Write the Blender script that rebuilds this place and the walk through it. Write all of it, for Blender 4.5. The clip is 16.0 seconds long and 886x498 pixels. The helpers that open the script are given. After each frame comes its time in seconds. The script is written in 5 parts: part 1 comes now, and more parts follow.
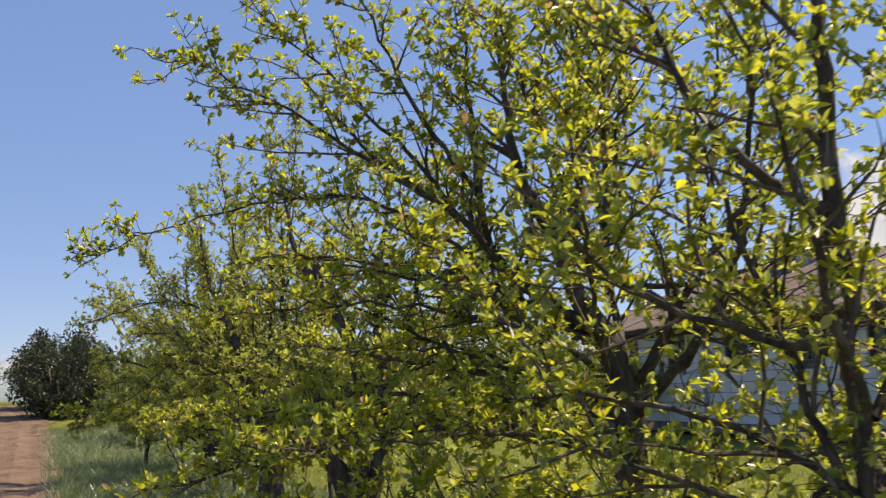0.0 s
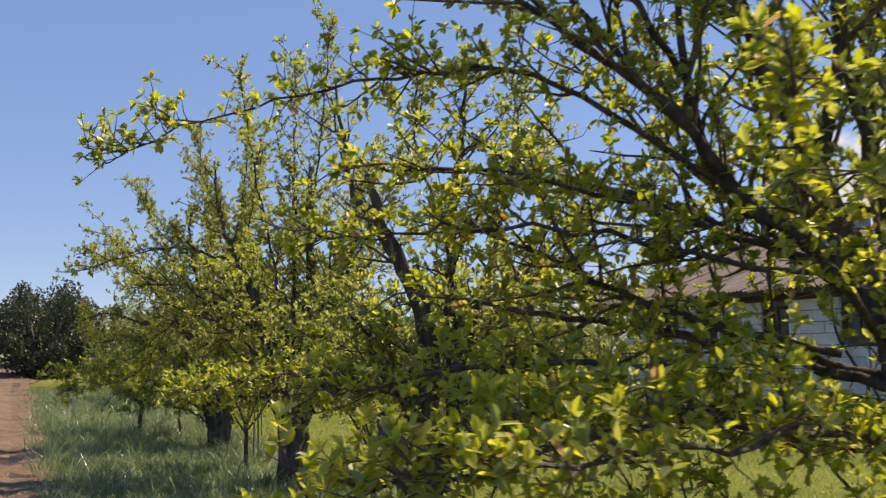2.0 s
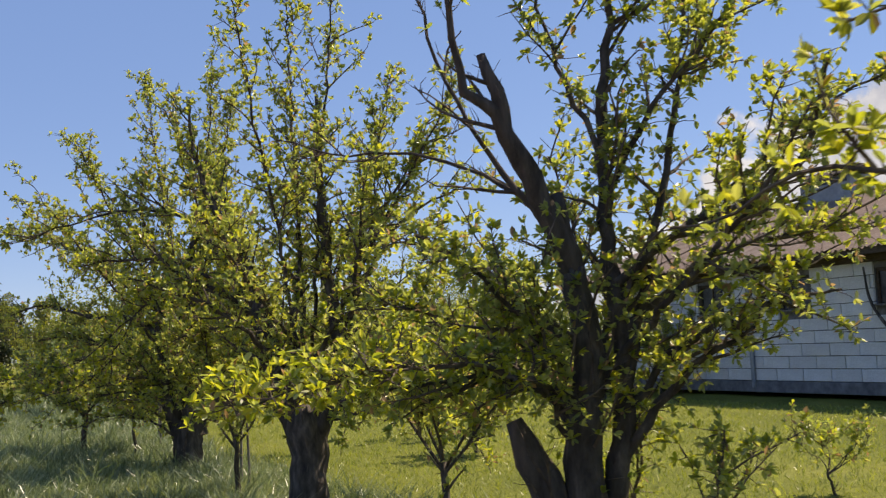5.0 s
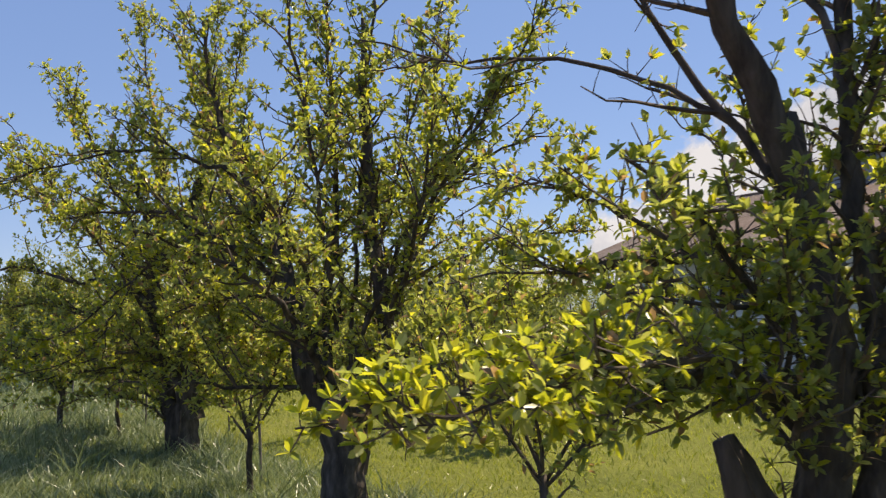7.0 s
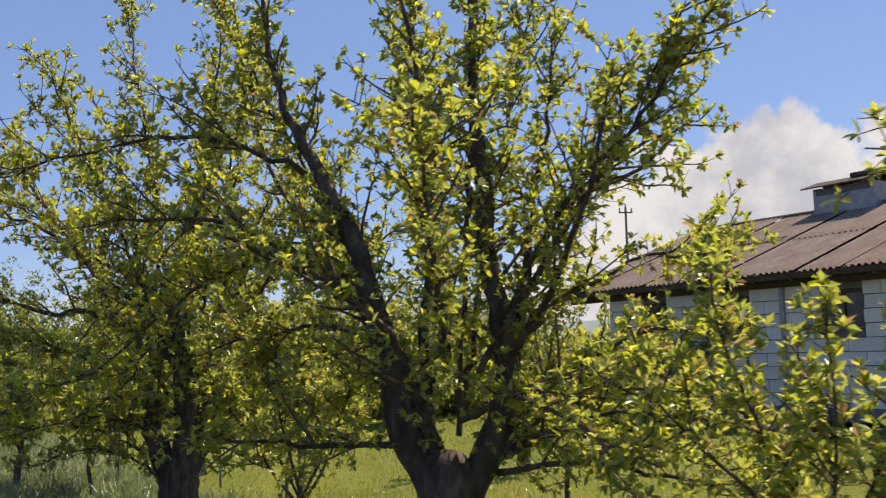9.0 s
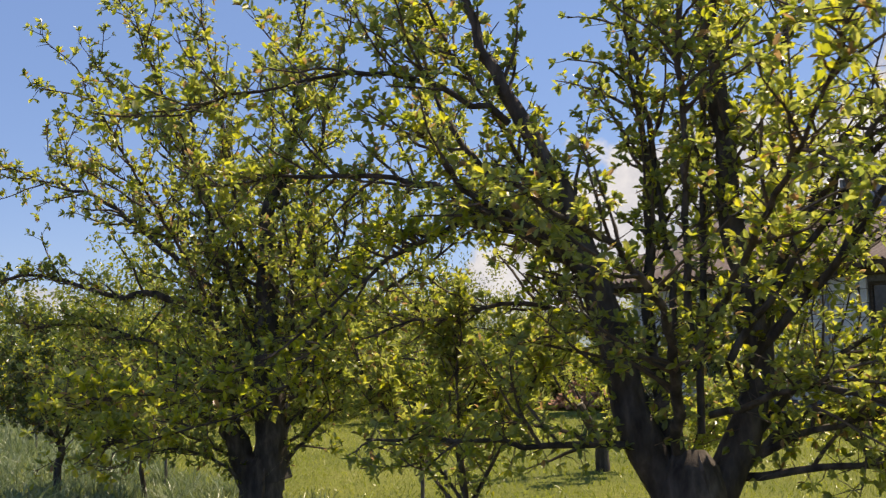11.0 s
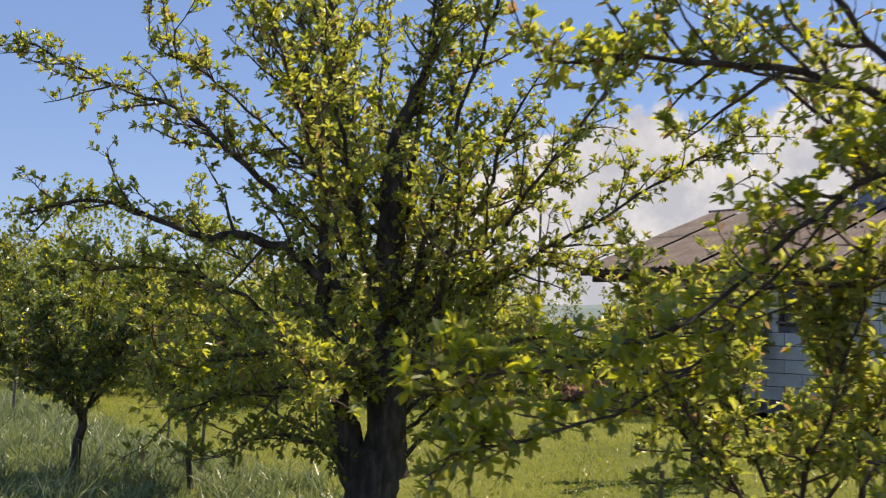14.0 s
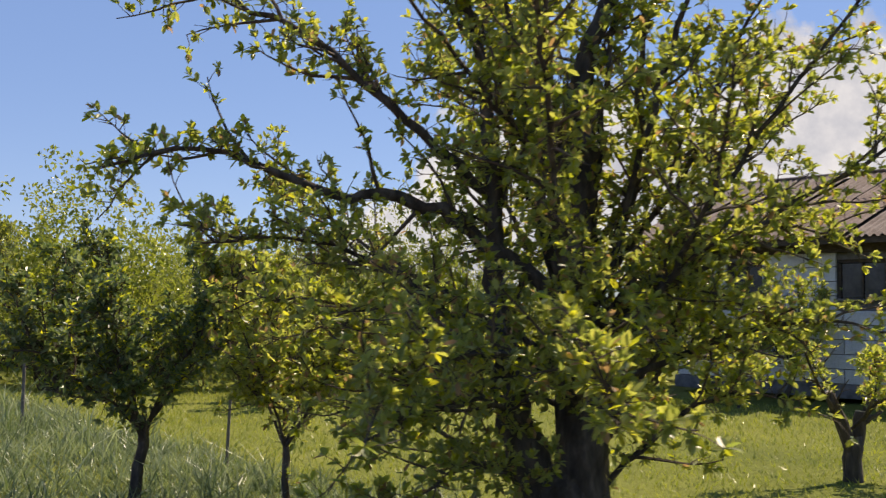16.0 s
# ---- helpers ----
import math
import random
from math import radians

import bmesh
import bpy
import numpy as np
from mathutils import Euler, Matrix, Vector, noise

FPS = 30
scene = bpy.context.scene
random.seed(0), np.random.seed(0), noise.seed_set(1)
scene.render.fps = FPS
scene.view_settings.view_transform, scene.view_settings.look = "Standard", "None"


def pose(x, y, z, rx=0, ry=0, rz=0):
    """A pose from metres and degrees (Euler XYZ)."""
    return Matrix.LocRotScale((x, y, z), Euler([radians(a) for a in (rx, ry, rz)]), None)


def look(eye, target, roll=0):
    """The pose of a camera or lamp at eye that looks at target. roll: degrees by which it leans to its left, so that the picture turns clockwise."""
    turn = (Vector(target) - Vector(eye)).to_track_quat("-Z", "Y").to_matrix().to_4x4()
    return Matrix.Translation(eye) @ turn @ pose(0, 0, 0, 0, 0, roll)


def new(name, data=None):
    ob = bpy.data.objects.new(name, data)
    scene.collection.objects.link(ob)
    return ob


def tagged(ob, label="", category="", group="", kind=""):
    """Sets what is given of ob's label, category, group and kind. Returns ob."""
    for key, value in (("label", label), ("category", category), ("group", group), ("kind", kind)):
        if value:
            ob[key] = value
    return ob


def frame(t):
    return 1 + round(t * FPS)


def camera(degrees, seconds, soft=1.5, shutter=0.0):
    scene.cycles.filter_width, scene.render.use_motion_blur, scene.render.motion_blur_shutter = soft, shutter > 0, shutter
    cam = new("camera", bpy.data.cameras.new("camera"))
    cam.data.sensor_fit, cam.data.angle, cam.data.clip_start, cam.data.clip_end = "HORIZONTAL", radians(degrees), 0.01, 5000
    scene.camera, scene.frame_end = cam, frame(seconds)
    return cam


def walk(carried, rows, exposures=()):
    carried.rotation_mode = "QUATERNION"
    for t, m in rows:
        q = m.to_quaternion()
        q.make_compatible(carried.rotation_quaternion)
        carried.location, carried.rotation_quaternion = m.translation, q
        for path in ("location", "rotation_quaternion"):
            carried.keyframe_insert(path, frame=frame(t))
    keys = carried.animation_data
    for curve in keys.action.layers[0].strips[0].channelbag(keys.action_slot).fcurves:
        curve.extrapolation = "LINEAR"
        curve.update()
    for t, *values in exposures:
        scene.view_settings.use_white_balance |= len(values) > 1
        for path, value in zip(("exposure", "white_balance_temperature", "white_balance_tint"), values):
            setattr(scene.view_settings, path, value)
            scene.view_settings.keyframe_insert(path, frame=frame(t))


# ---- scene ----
cam = camera(47.9, 16.0, soft=1.25, shutter=0.3)

# Eye, target and roll along the field edge
PATH = [
    (0, (-0.216, -0.16, 1.668), (-0.285, 1.82, 1.938), -1.99),
    (0.5, (-0.392, 0.41, 1.663), (-0.503, 2.39, 1.924), -1.62),
    (1, (-0.66, 0.93, 1.655), (-0.754, 2.913, 1.898), -1.59),
    (1.5, (-0.926, 1.405, 1.629), (-0.965, 3.392, 1.849), -0.71),
    (2, (-1.215, 1.887, 1.67), (-1.253, 3.876, 1.876), -0.51),
    (2.5, (-1.539, 2.315, 1.627), (-1.54, 4.306, 1.818), -1.35),
    (3, (-1.742, 2.822, 1.603), (-1.645, 4.809, 1.804), -1.33),
    (3.5, (-2.01, 3.363, 1.609), (-1.864, 5.348, 1.804), -1.41),
    (4, (-2.246, 3.855, 1.644), (-2.087, 5.84, 1.824), -1.86),
    (4.5, (-2.392, 4.418, 1.648), (-2.25, 6.404, 1.836), -2.1),
    (5, (-2.607, 4.932, 1.613), (-2.491, 6.92, 1.799), -2.7),
    (7.5, (-3.58, 7.157, 1.665), (-3.356, 9.14, 1.801), 0.0),
    (8, (-3.879, 7.617, 1.682), (-3.569, 9.583, 1.88), -0.05),
    (8.5, (-4.155, 8.208, 1.672), (-3.838, 10.171, 1.884), -0.17),
    (9, (-4.556, 8.695, 1.673), (-4.226, 10.657, 1.881), -1.59),
    (9.5, (-4.876, 9.078, 1.694), (-4.533, 11.039, 1.882), -1.51),
    (10, (-5.188, 9.568, 1.682), (-4.832, 11.526, 1.877), -1.34),
    (12.5, (-6.893, 10.64, 1.574), (-6.376, 12.563, 1.764), -1.07),
    (13, (-7.132, 11.198, 1.566), (-6.599, 13.117, 1.745), -0.51),
    (13.5, (-7.34, 11.765, 1.573), (-6.776, 13.677, 1.74), -0.09),
    (14, (-7.457, 12.391, 1.562), (-6.87, 14.296, 1.725), 1.95),
    (14.5, (-7.689, 13.014, 1.546), (-7.094, 14.918, 1.698), 1.43),
    (15, (-7.846, 13.555, 1.587), (-7.224, 15.451, 1.731), 1.46),
    (15.5, (-7.999, 14.118, 1.584), (-7.354, 16.006, 1.724), 1.4),
    (16, (-8.343, 14.674, 1.553), (-7.662, 16.55, 1.685), 0.91),
]
walk(cam, [(t, look(eye, target, roll)) for t, eye, target, roll in PATH], [(0.0, 0.51, 7450, 19), (16.0, 0.51, 7450, 19)])

# ---------------------------------------------------------------- light
SUN_AZ, SUN_EL = 62.0, 54.0   # degrees from +y towards +x, and above the ground
world = bpy.data.worlds.new("sky_world")
scene.world = world
world.use_nodes = True
wn = world.node_tree
sky = wn.nodes.new("ShaderNodeTexSky")
sky.sky_type, sky.sun_disc = "NISHITA", False
sky.sun_elevation, sky.sun_rotation = radians(SUN_EL), radians(SUN_AZ)
sky.air_density, sky.dust_density, sky.ozone_density, sky.altitude = 1.0, 0.0, 2.0, 1500
even = wn.nodes.new("ShaderNodeMix")   # clear dry air: the blue stays deep towards the horizon
even.data_type = "RGBA"
even.inputs[0].default_value = 0.6
even.inputs[7].default_value = (0.98, 2.06, 4.65, 1)
wn.links.new(sky.outputs[0], even.inputs[6])
wn.links.new(even.outputs[2], wn.nodes["Background"].inputs[0])
wn.nodes["Background"].inputs[1].default_value = 0.115
sun = new("sun", bpy.data.lights.new("sun", "SUN"))
sun.data.energy, sun.data.angle, sun.data.color = 5.0, radians(0.5), (1.0, 0.92, 0.76)
az, el = radians(SUN_AZ), radians(SUN_EL)
sun.matrix_world = look((30 * math.sin(az), 30 * math.cos(az), 40), (30 * math.sin(az) - math.sin(az) * math.cos(el), 30 * math.cos(az) - math.cos(az) * math.cos(el), 40 - math.sin(el)))

# ---------------------------------------------------------------- materials
def material(name, rough=0.8, spec=0.3):
    m = bpy.data.materials.new(name)
    m.use_nodes = True
    b = m.node_tree.nodes["Principled BSDF"]
    b.inputs["Roughness"].default_value = rough
    b.inputs["Specular IOR Level"].default_value = spec
    return m, m.node_tree, b


def noise_ramp(tree, scale, stops, detail=6.0, coord="Object", stretch=(1, 1, 1), rough=0.6):
    tc = tree.nodes.new("ShaderNodeTexCoord")
    mp = tree.nodes.new("ShaderNodeMapping")
    mp.inputs["Scale"].default_value = stretch
    nz = tree.nodes.new("ShaderNodeTexNoise")
    nz.inputs["Scale"].default_value, nz.inputs["Detail"].default_value, nz.inputs["Roughness"].default_value = scale, detail, rough
    rp = tree.nodes.new("ShaderNodeValToRGB")
    while len(rp.color_ramp.elements) < len(stops):
        rp.color_ramp.elements.new(0.5)
    for e, (p, c) in zip(rp.color_ramp.elements, stops):
        e.position, e.color = p, (*c, 1)
    tree.links.new(tc.outputs[coord], mp.inputs[0])
    tree.links.new(mp.outputs[0], nz.inputs["Vector"])
    tree.links.new(nz.outputs["Fac"], rp.inputs[0])
    return rp, nz


def mixed(tree, a, b, fac, kind="MIX"):
    n = tree.nodes.new("ShaderNodeMix")
    n.data_type, n.blend_type = "RGBA", kind
    for sock, v in ((n.inputs[6], a), (n.inputs[7], b), (n.inputs[0], fac)):
        if isinstance(v, bpy.types.NodeSocket):
            tree.links.new(v, sock)
        elif isinstance(v, tuple):
            sock.default_value = (*v, 1)
        else:
            sock.default_value = v
    return n.outputs[2]


def bumped(tree, shader, height, strength, distance):
    b = tree.nodes.new("ShaderNodeBump")
    b.inputs["Strength"].default_value, b.inputs["Distance"].default_value = strength, distance
    tree.links.new(height, b.inputs["Height"])
    tree.links.new(b.outputs[0], shader.inputs["Normal"])


def leaf_material(name, dark, light, through_dark, through_light, share=0.5, rust=0.0):
    """Thin leaf: a waxy upper face and light coming through, varied leaf by leaf."""
    m, tree, b = material(name, 0.36, 0.5)
    geo = tree.nodes.new("ShaderNodeNewGeometry")
    pw = tree.nodes.new("ShaderNodeMath")
    pw.operation, pw.inputs[1].default_value = "POWER", 1.4
    tree.links.new(geo.outputs["Random Per Island"], pw.inputs[0])
    face = mixed(tree, dark, light, pw.outputs[0])
    glow = mixed(tree, through_dark, through_light, pw.outputs[0])
    if rust:
        few = tree.nodes.new("ShaderNodeMath")
        few.operation, few.inputs[1].default_value = "LESS_THAN", rust
        tree.links.new(geo.outputs["Random Per Island"], few.inputs[0])
        face = mixed(tree, face, (0.30, 0.19, 0.10), few.outputs[0])
        glow = mixed(tree, glow, (0.50, 0.32, 0.13), few.outputs[0])
    tree.links.new(face, b.inputs["Base Color"])
    tr = tree.nodes.new("ShaderNodeBsdfTranslucent")
    tree.links.new(glow, tr.inputs[0])
    mx = tree.nodes.new("ShaderNodeMixShader")
    mx.inputs[0].default_value = share
    tree.links.new(b.outputs[0], mx.inputs[1])
    tree.links.new(tr.outputs[0], mx.inputs[2])
    tree.links.new(mx.outputs[0], tree.nodes["Material Output"].inputs[0])
    return m


LEAF = leaf_material("fruit_leaf", (0.14, 0.18, 0.08), (0.34, 0.37, 0.16), (0.34, 0.43, 0.07), (0.72, 0.72, 0.12), 0.5, 0.07)
LEAF_YOUNG = leaf_material("young_leaf", (0.17, 0.21, 0.03), (0.38, 0.39, 0.05), (0.44, 0.51, 0.03), (0.82, 0.78, 0.05), 0.55)
LEAF_COOL = leaf_material("cool_leaf", (0.06, 0.10, 0.05), (0.21, 0.27, 0.16), (0.14, 0.22, 0.05), (0.36, 0.43, 0.12), 0.4)
LEAF_DULL = leaf_material("dull_leaf", (0.09, 0.12, 0.04), (0.22, 0.24, 0.08), (0.18, 0.24, 0.04), (0.46, 0.48, 0.10), 0.45)
# near-black leaf: the shade of trees with the sun behind, put into the colour
LEAF_SHADED = leaf_material("shaded_leaf", (0.030, 0.045, 0.022), (0.075, 0.085, 0.04), (0.03, 0.05, 0.02), (0.10, 0.11, 0.04), 0.3)
GRASS_TALL = leaf_material("tall_grass", (0.075, 0.115, 0.055), (0.32, 0.37, 0.23), (0.15, 0.22, 0.06), (0.44, 0.51, 0.20), 0.36)
GRASS_LAWN = leaf_material("meadow_grass", (0.14, 0.175, 0.03), (0.27, 0.29, 0.06), (0.29, 0.36, 0.03), (0.50, 0.52, 0.07), 0.42)

BARK, tree, b = material("bark", 0.9, 0.15)
rp, nz = noise_ramp(tree, 14, [(0.3, (0.034, 0.029, 0.025)), (0.52, (0.080, 0.068, 0.058)), (0.75, (0.17, 0.148, 0.125))], stretch=(1, 1, 0.35))
tree.links.new(rp.outputs[0], b.inputs["Base Color"])
bumped(tree, b, nz.outputs["Fac"], 0.9, 0.02)

TWIG, tree, b = material("twig_bark", 0.85, 0.2)
rp, nz = noise_ramp(tree, 9, [(0.35, (0.065, 0.05, 0.04)), (0.7, (0.16, 0.13, 0.105))])
tree.links.new(rp.outputs[0], b.inputs["Base Color"])

DEADWOOD, tree, b = material("dead_wood", 0.9, 0.15)
rp, nz = noise_ramp(tree, 18, [(0.3, (0.04, 0.033, 0.028)), (0.7, (0.12, 0.10, 0.085))], stretch=(1, 1, 0.2))
tree.links.new(rp.outputs[0], b.inputs["Base Color"])
bumped(tree, b, nz.outputs["Fac"], 0.8, 0.015)

GROUND, tree, b = material("meadow_ground", 0.95, 0.1)
rp, nz = noise_ramp(tree, 0.35, [(0.3, (0.115, 0.14, 0.028)), (0.55, (0.175, 0.195, 0.04)), (0.75, (0.23, 0.235, 0.06))], detail=9)
rp2, nz2 = noise_ramp(tree, 14, [(0.35, (0.55, 0.55, 0.5)), (0.7, (1.0, 1.0, 1.0))])
tree.links.new(mixed(tree, rp.outputs[0], rp2.outputs[0], 0.8, "MULTIPLY"), b.inputs["Base Color"])
bumped(tree, b, nz2.outputs["Fac"], 0.8, 0.05)

SOIL, tree, b = material("ploughed_soil", 0.95, 0.1)
rp, nz = noise_ramp(tree, 1.6, [(0.3, (0.19, 0.125, 0.085)), (0.7, (0.33, 0.235, 0.165))], detail=8)
rp2, nz2 = noise_ramp(tree, 22, [(0.35, (0.5, 0.48, 0.46)), (0.7, (1.0, 1.0, 1.0))])
tree.links.new(mixed(tree, rp.outputs[0], rp2.outputs[0], 0.8, "MULTIPLY"), b.inputs["Base Color"])
bumped(tree, b, nz2.outputs["Fac"], 1.0, 0.06)

BLOCK, tree, b = material("whitewashed_block", 0.9, 0.2)
rp, nz = noise_ramp(tree, 2.2, [(0.3, (0.56, 0.56, 0.56)), (0.55, (0.72, 0.72, 0.71)), (0.8, (0.80, 0.79, 0.76))], detail=8)
oi = tree.nodes.new("ShaderNodeObjectInfo")
rp2, nz2 = noise_ramp(tree, 30, [(0.3, (0.72, 0.70, 0.68)), (0.6, (1.0, 1.0, 1.0))])
mr = tree.nodes.new("ShaderNodeMapRange")
mr.inputs["To Min"].default_value, mr.inputs["To Max"].default_value = 0.0, 0.4
tree.links.new(oi.outputs["Random"], mr.inputs["Value"])
c = mixed(tree, rp.outputs[0], (0.52, 0.50, 0.47), mr.outputs[0])
tree.links.new(mixed(tree, c, rp2.outputs[0], 0.7, "MULTIPLY"), b.inputs["Base Color"])
bumped(tree, b, nz2.outputs["Fac"], 0.6, 0.01)

MORTAR, tree, b = material("grey_mortar", 0.95, 0.1)
rp, nz = noise_ramp(tree, 12, [(0.3, (0.09, 0.085, 0.08)), (0.7, (0.20, 0.19, 0.18))])
tree.links.new(rp.outputs[0], b.inputs["Base Color"])

PLINTH, tree, b = material("plinth_concrete", 0.92, 0.15)
rp, nz = noise_ramp(tree, 5, [(0.3, (0.10, 0.10, 0.105)), (0.7, (0.22, 0.22, 0.23))])
tree.links.new(rp.outputs[0], b.inputs["Base Color"])
bumped(tree, b, nz.outputs["Fac"], 0.6, 0.02)

ROOF, tree, b = material("weathered_roof_sheet", 0.92, 0.15)
rp, nz = noise_ramp(tree, 1.3, [(0.3, (0.16, 0.13, 0.11)), (0.55, (0.27, 0.23, 0.20)), (0.8, (0.38, 0.34, 0.30))], detail=9)
rp2, nz2 = noise_ramp(tree, 26, [(0.35, (0.6, 0.58, 0.55)), (0.65, (1.0, 1.0, 1.0))])
oi = tree.nodes.new("ShaderNodeObjectInfo")
mr = tree.nodes.new("ShaderNodeMapRange")
mr.inputs["To Min"].default_value, mr.inputs["To Max"].default_value = 0.0, 0.55
tree.links.new(oi.outputs["Random"], mr.inputs["Value"])
c = mixed(tree, rp.outputs[0], (0.26, 0.185, 0.145), mr.outputs[0])
tree.links.new(mixed(tree, c, rp2.outputs[0], 0.7, "MULTIPLY"), b.inputs["Base Color"])
bumped(tree, b, nz2.outputs["Fac"], 0.5, 0.01)

DARKWOOD, tree, b = material("old_dark_timber", 0.9, 0.15)
rp, nz = noise_ramp(tree, 8, [(0.3, (0.045, 0.034, 0.027)), (0.7, (0.11, 0.085, 0.065))], stretch=(1, 1, 4))
tree.links.new(rp.outputs[0], b.inputs["Base Color"])

TIN, tree, b = material("grey_sheet_metal", 0.55, 0.4)
rp, nz = noise_ramp(tree, 4, [(0.3, (0.20, 0.22, 0.25)), (0.7, (0.34, 0.36, 0.38))])
tree.links.new(rp.outputs[0], b.inputs["Base Color"])
b.inputs["Metallic"].default_value = 0.3

PANE, tree, b = material("dusty_window_glass", 0.25, 0.5)
rp, nz = noise_ramp(tree, 6, [(0.3, (0.020, 0.021, 0.022)), (0.7, (0.07, 0.07, 0.068))])
tree.links.new(rp.outputs[0], b.inputs["Base Color"])

POST, tree, b = material("grey_weathered_post", 0.9, 0.15)
rp, nz = noise_ramp(tree, 12, [(0.3, (0.09, 0.08, 0.07)), (0.7, (0.24, 0.22, 0.20))], stretch=(1, 1, 0.2))
tree.links.new(rp.outputs[0], b.inputs["Base Color"])

CUTWOOD, tree, b = material("sawn_wood", 0.85, 0.2)
rp, nz = noise_ramp(tree, 40, [(0.3, (0.36, 0.29, 0.20)), (0.7, (0.58, 0.50, 0.38))])
tree.links.new(rp.outputs[0], b.inputs["Base Color"])

BRICK, tree, b = material("old_brick", 0.9, 0.15)
rp, nz = noise_ramp(tree, 7, [(0.3, (0.27, 0.13, 0.075)), (0.7, (0.42, 0.24, 0.15))])
tree.links.new(rp.outputs[0], b.inputs["Base Color"])

HILL, tree, b = material("hazy_hill", 1.0, 0.0)
rp, nz = noise_ramp(tree, 0.012, [(0.35, (0.16, 0.21, 0.20)), (0.65, (0.26, 0.31, 0.32))])
tree.links.new(rp.outputs[0], b.inputs["Base Color"])

CLOUD = bpy.data.materials.new("cloud_bank")
CLOUD.use_nodes = True
tree = CLOUD.node_tree
tree.nodes.remove(tree.nodes["Principled BSDF"])
rp, nz = noise_ramp(tree, 0.006, [(0.38, (0.62, 0.70, 0.82)), (0.58, (0.93, 1.0, 1.06))], detail=8)
em = tree.nodes.new("ShaderNodeEmission")
em.inputs[1].default_value = 0.57
tree.links.new(rp.outputs[0], em.inputs[0])
tp = tree.nodes.new("ShaderNodeBsdfTransparent")
at = tree.nodes.new("ShaderNodeAttribute")
at.attribute_name = "cover"
nz2 = tree.nodes.new("ShaderNodeTexNoise")
nz2.inputs["Scale"].default_value, nz2.inputs["Detail"].default_value, nz2.inputs["Roughness"].default_value = 0.0065, 9.0, 0.55
tc = tree.nodes.new("ShaderNodeTexCoord")
tree.links.new(tc.outputs["Object"], nz2.inputs["Vector"])
add = tree.nodes.new("ShaderNodeMath")
add.operation = "ADD"
tree.links.new(at.outputs["Fac"], add.inputs[0])
tree.links.new(nz2.outputs["Fac"], add.inputs[1])
mr = tree.nodes.new("ShaderNodeMapRange")
mr.inputs["From Min"].default_value, mr.inputs["From Max"].default_value = 0.53, 0.62
tree.links.new(add.outputs[0], mr.inputs["Value"])
mx = tree.nodes.new("ShaderNodeMixShader")
tree.links.new(mr.outputs[0], mx.inputs[0])
tree.links.new(tp.outputs[0], mx.inputs[1])
tree.links.new(em.outputs[0], mx.inputs[2])
tree.links.new(mx.outputs[0], tree.nodes["Material Output"].inputs[0])


# ---------------------------------------------------------------- building blocks
def mesh_object(name, verts, faces, mat, parent=None, label="", smooth=False):
    me = bpy.data.meshes.new(name)
    me.from_pydata([tuple(v) for v in verts] if not isinstance(verts, np.ndarray) else verts.tolist(), [], faces if not isinstance(faces, np.ndarray) else faces.tolist())
    if smooth:
        me.shade_smooth()
    me.materials.append(mat)
    ob = new(name, me)
    if parent is not None:
        ob.parent = parent
    if label:
        ob["label"] = label
    return ob


def part(name, bm, mat, parent=None, label="", smooth=False):
    me = bpy.data.meshes.new(name)
    bm.to_mesh(me)
    bm.free()
    if smooth:
        me.shade_smooth()
    me.materials.append(mat)
    ob = new(name, me)
    if parent is not None:
        ob.parent = parent
    if label:
        ob["label"] = label
    return ob


def box_bm(sx, sy, sz, bevel=0.0, at=(0, 0, 0)):
    bm = bmesh.new()
    bmesh.ops.create_cube(bm, size=1.0, matrix=Matrix.Translation(at) @ Matrix.Diagonal((sx, sy, sz, 1)))
    if bevel:
        bmesh.ops.bevel(bm, geom=bm.edges[:], offset=bevel, segments=1, affect="EDGES")
    return bm


def smooth_line(points, step):
    """A rounded line through the points, with a radius carried as fourth value."""
    p = np.array(points, float)
    p = np.vstack([2 * p[0] - p[1], p, 2 * p[-1] - p[-2]])
    out = []
    for i in range(1, len(p) - 2):
        n = max(2, int(np.linalg.norm(p[i + 1, :3] - p[i, :3]) / step))
        u = np.linspace(0, 1, n, endpoint=False)[:, None]
        out.append(0.5 * (2 * p[i] + (p[i + 1] - p[i - 1]) * u + (2 * p[i - 1] - 5 * p[i] + 4 * p[i + 1] - p[i + 2]) * u**2 + (3 * p[i] - p[i - 1] - 3 * p[i + 1] + p[i + 2]) * u**3))
    out.append(p[-2:-1])
    return np.vstack(out)


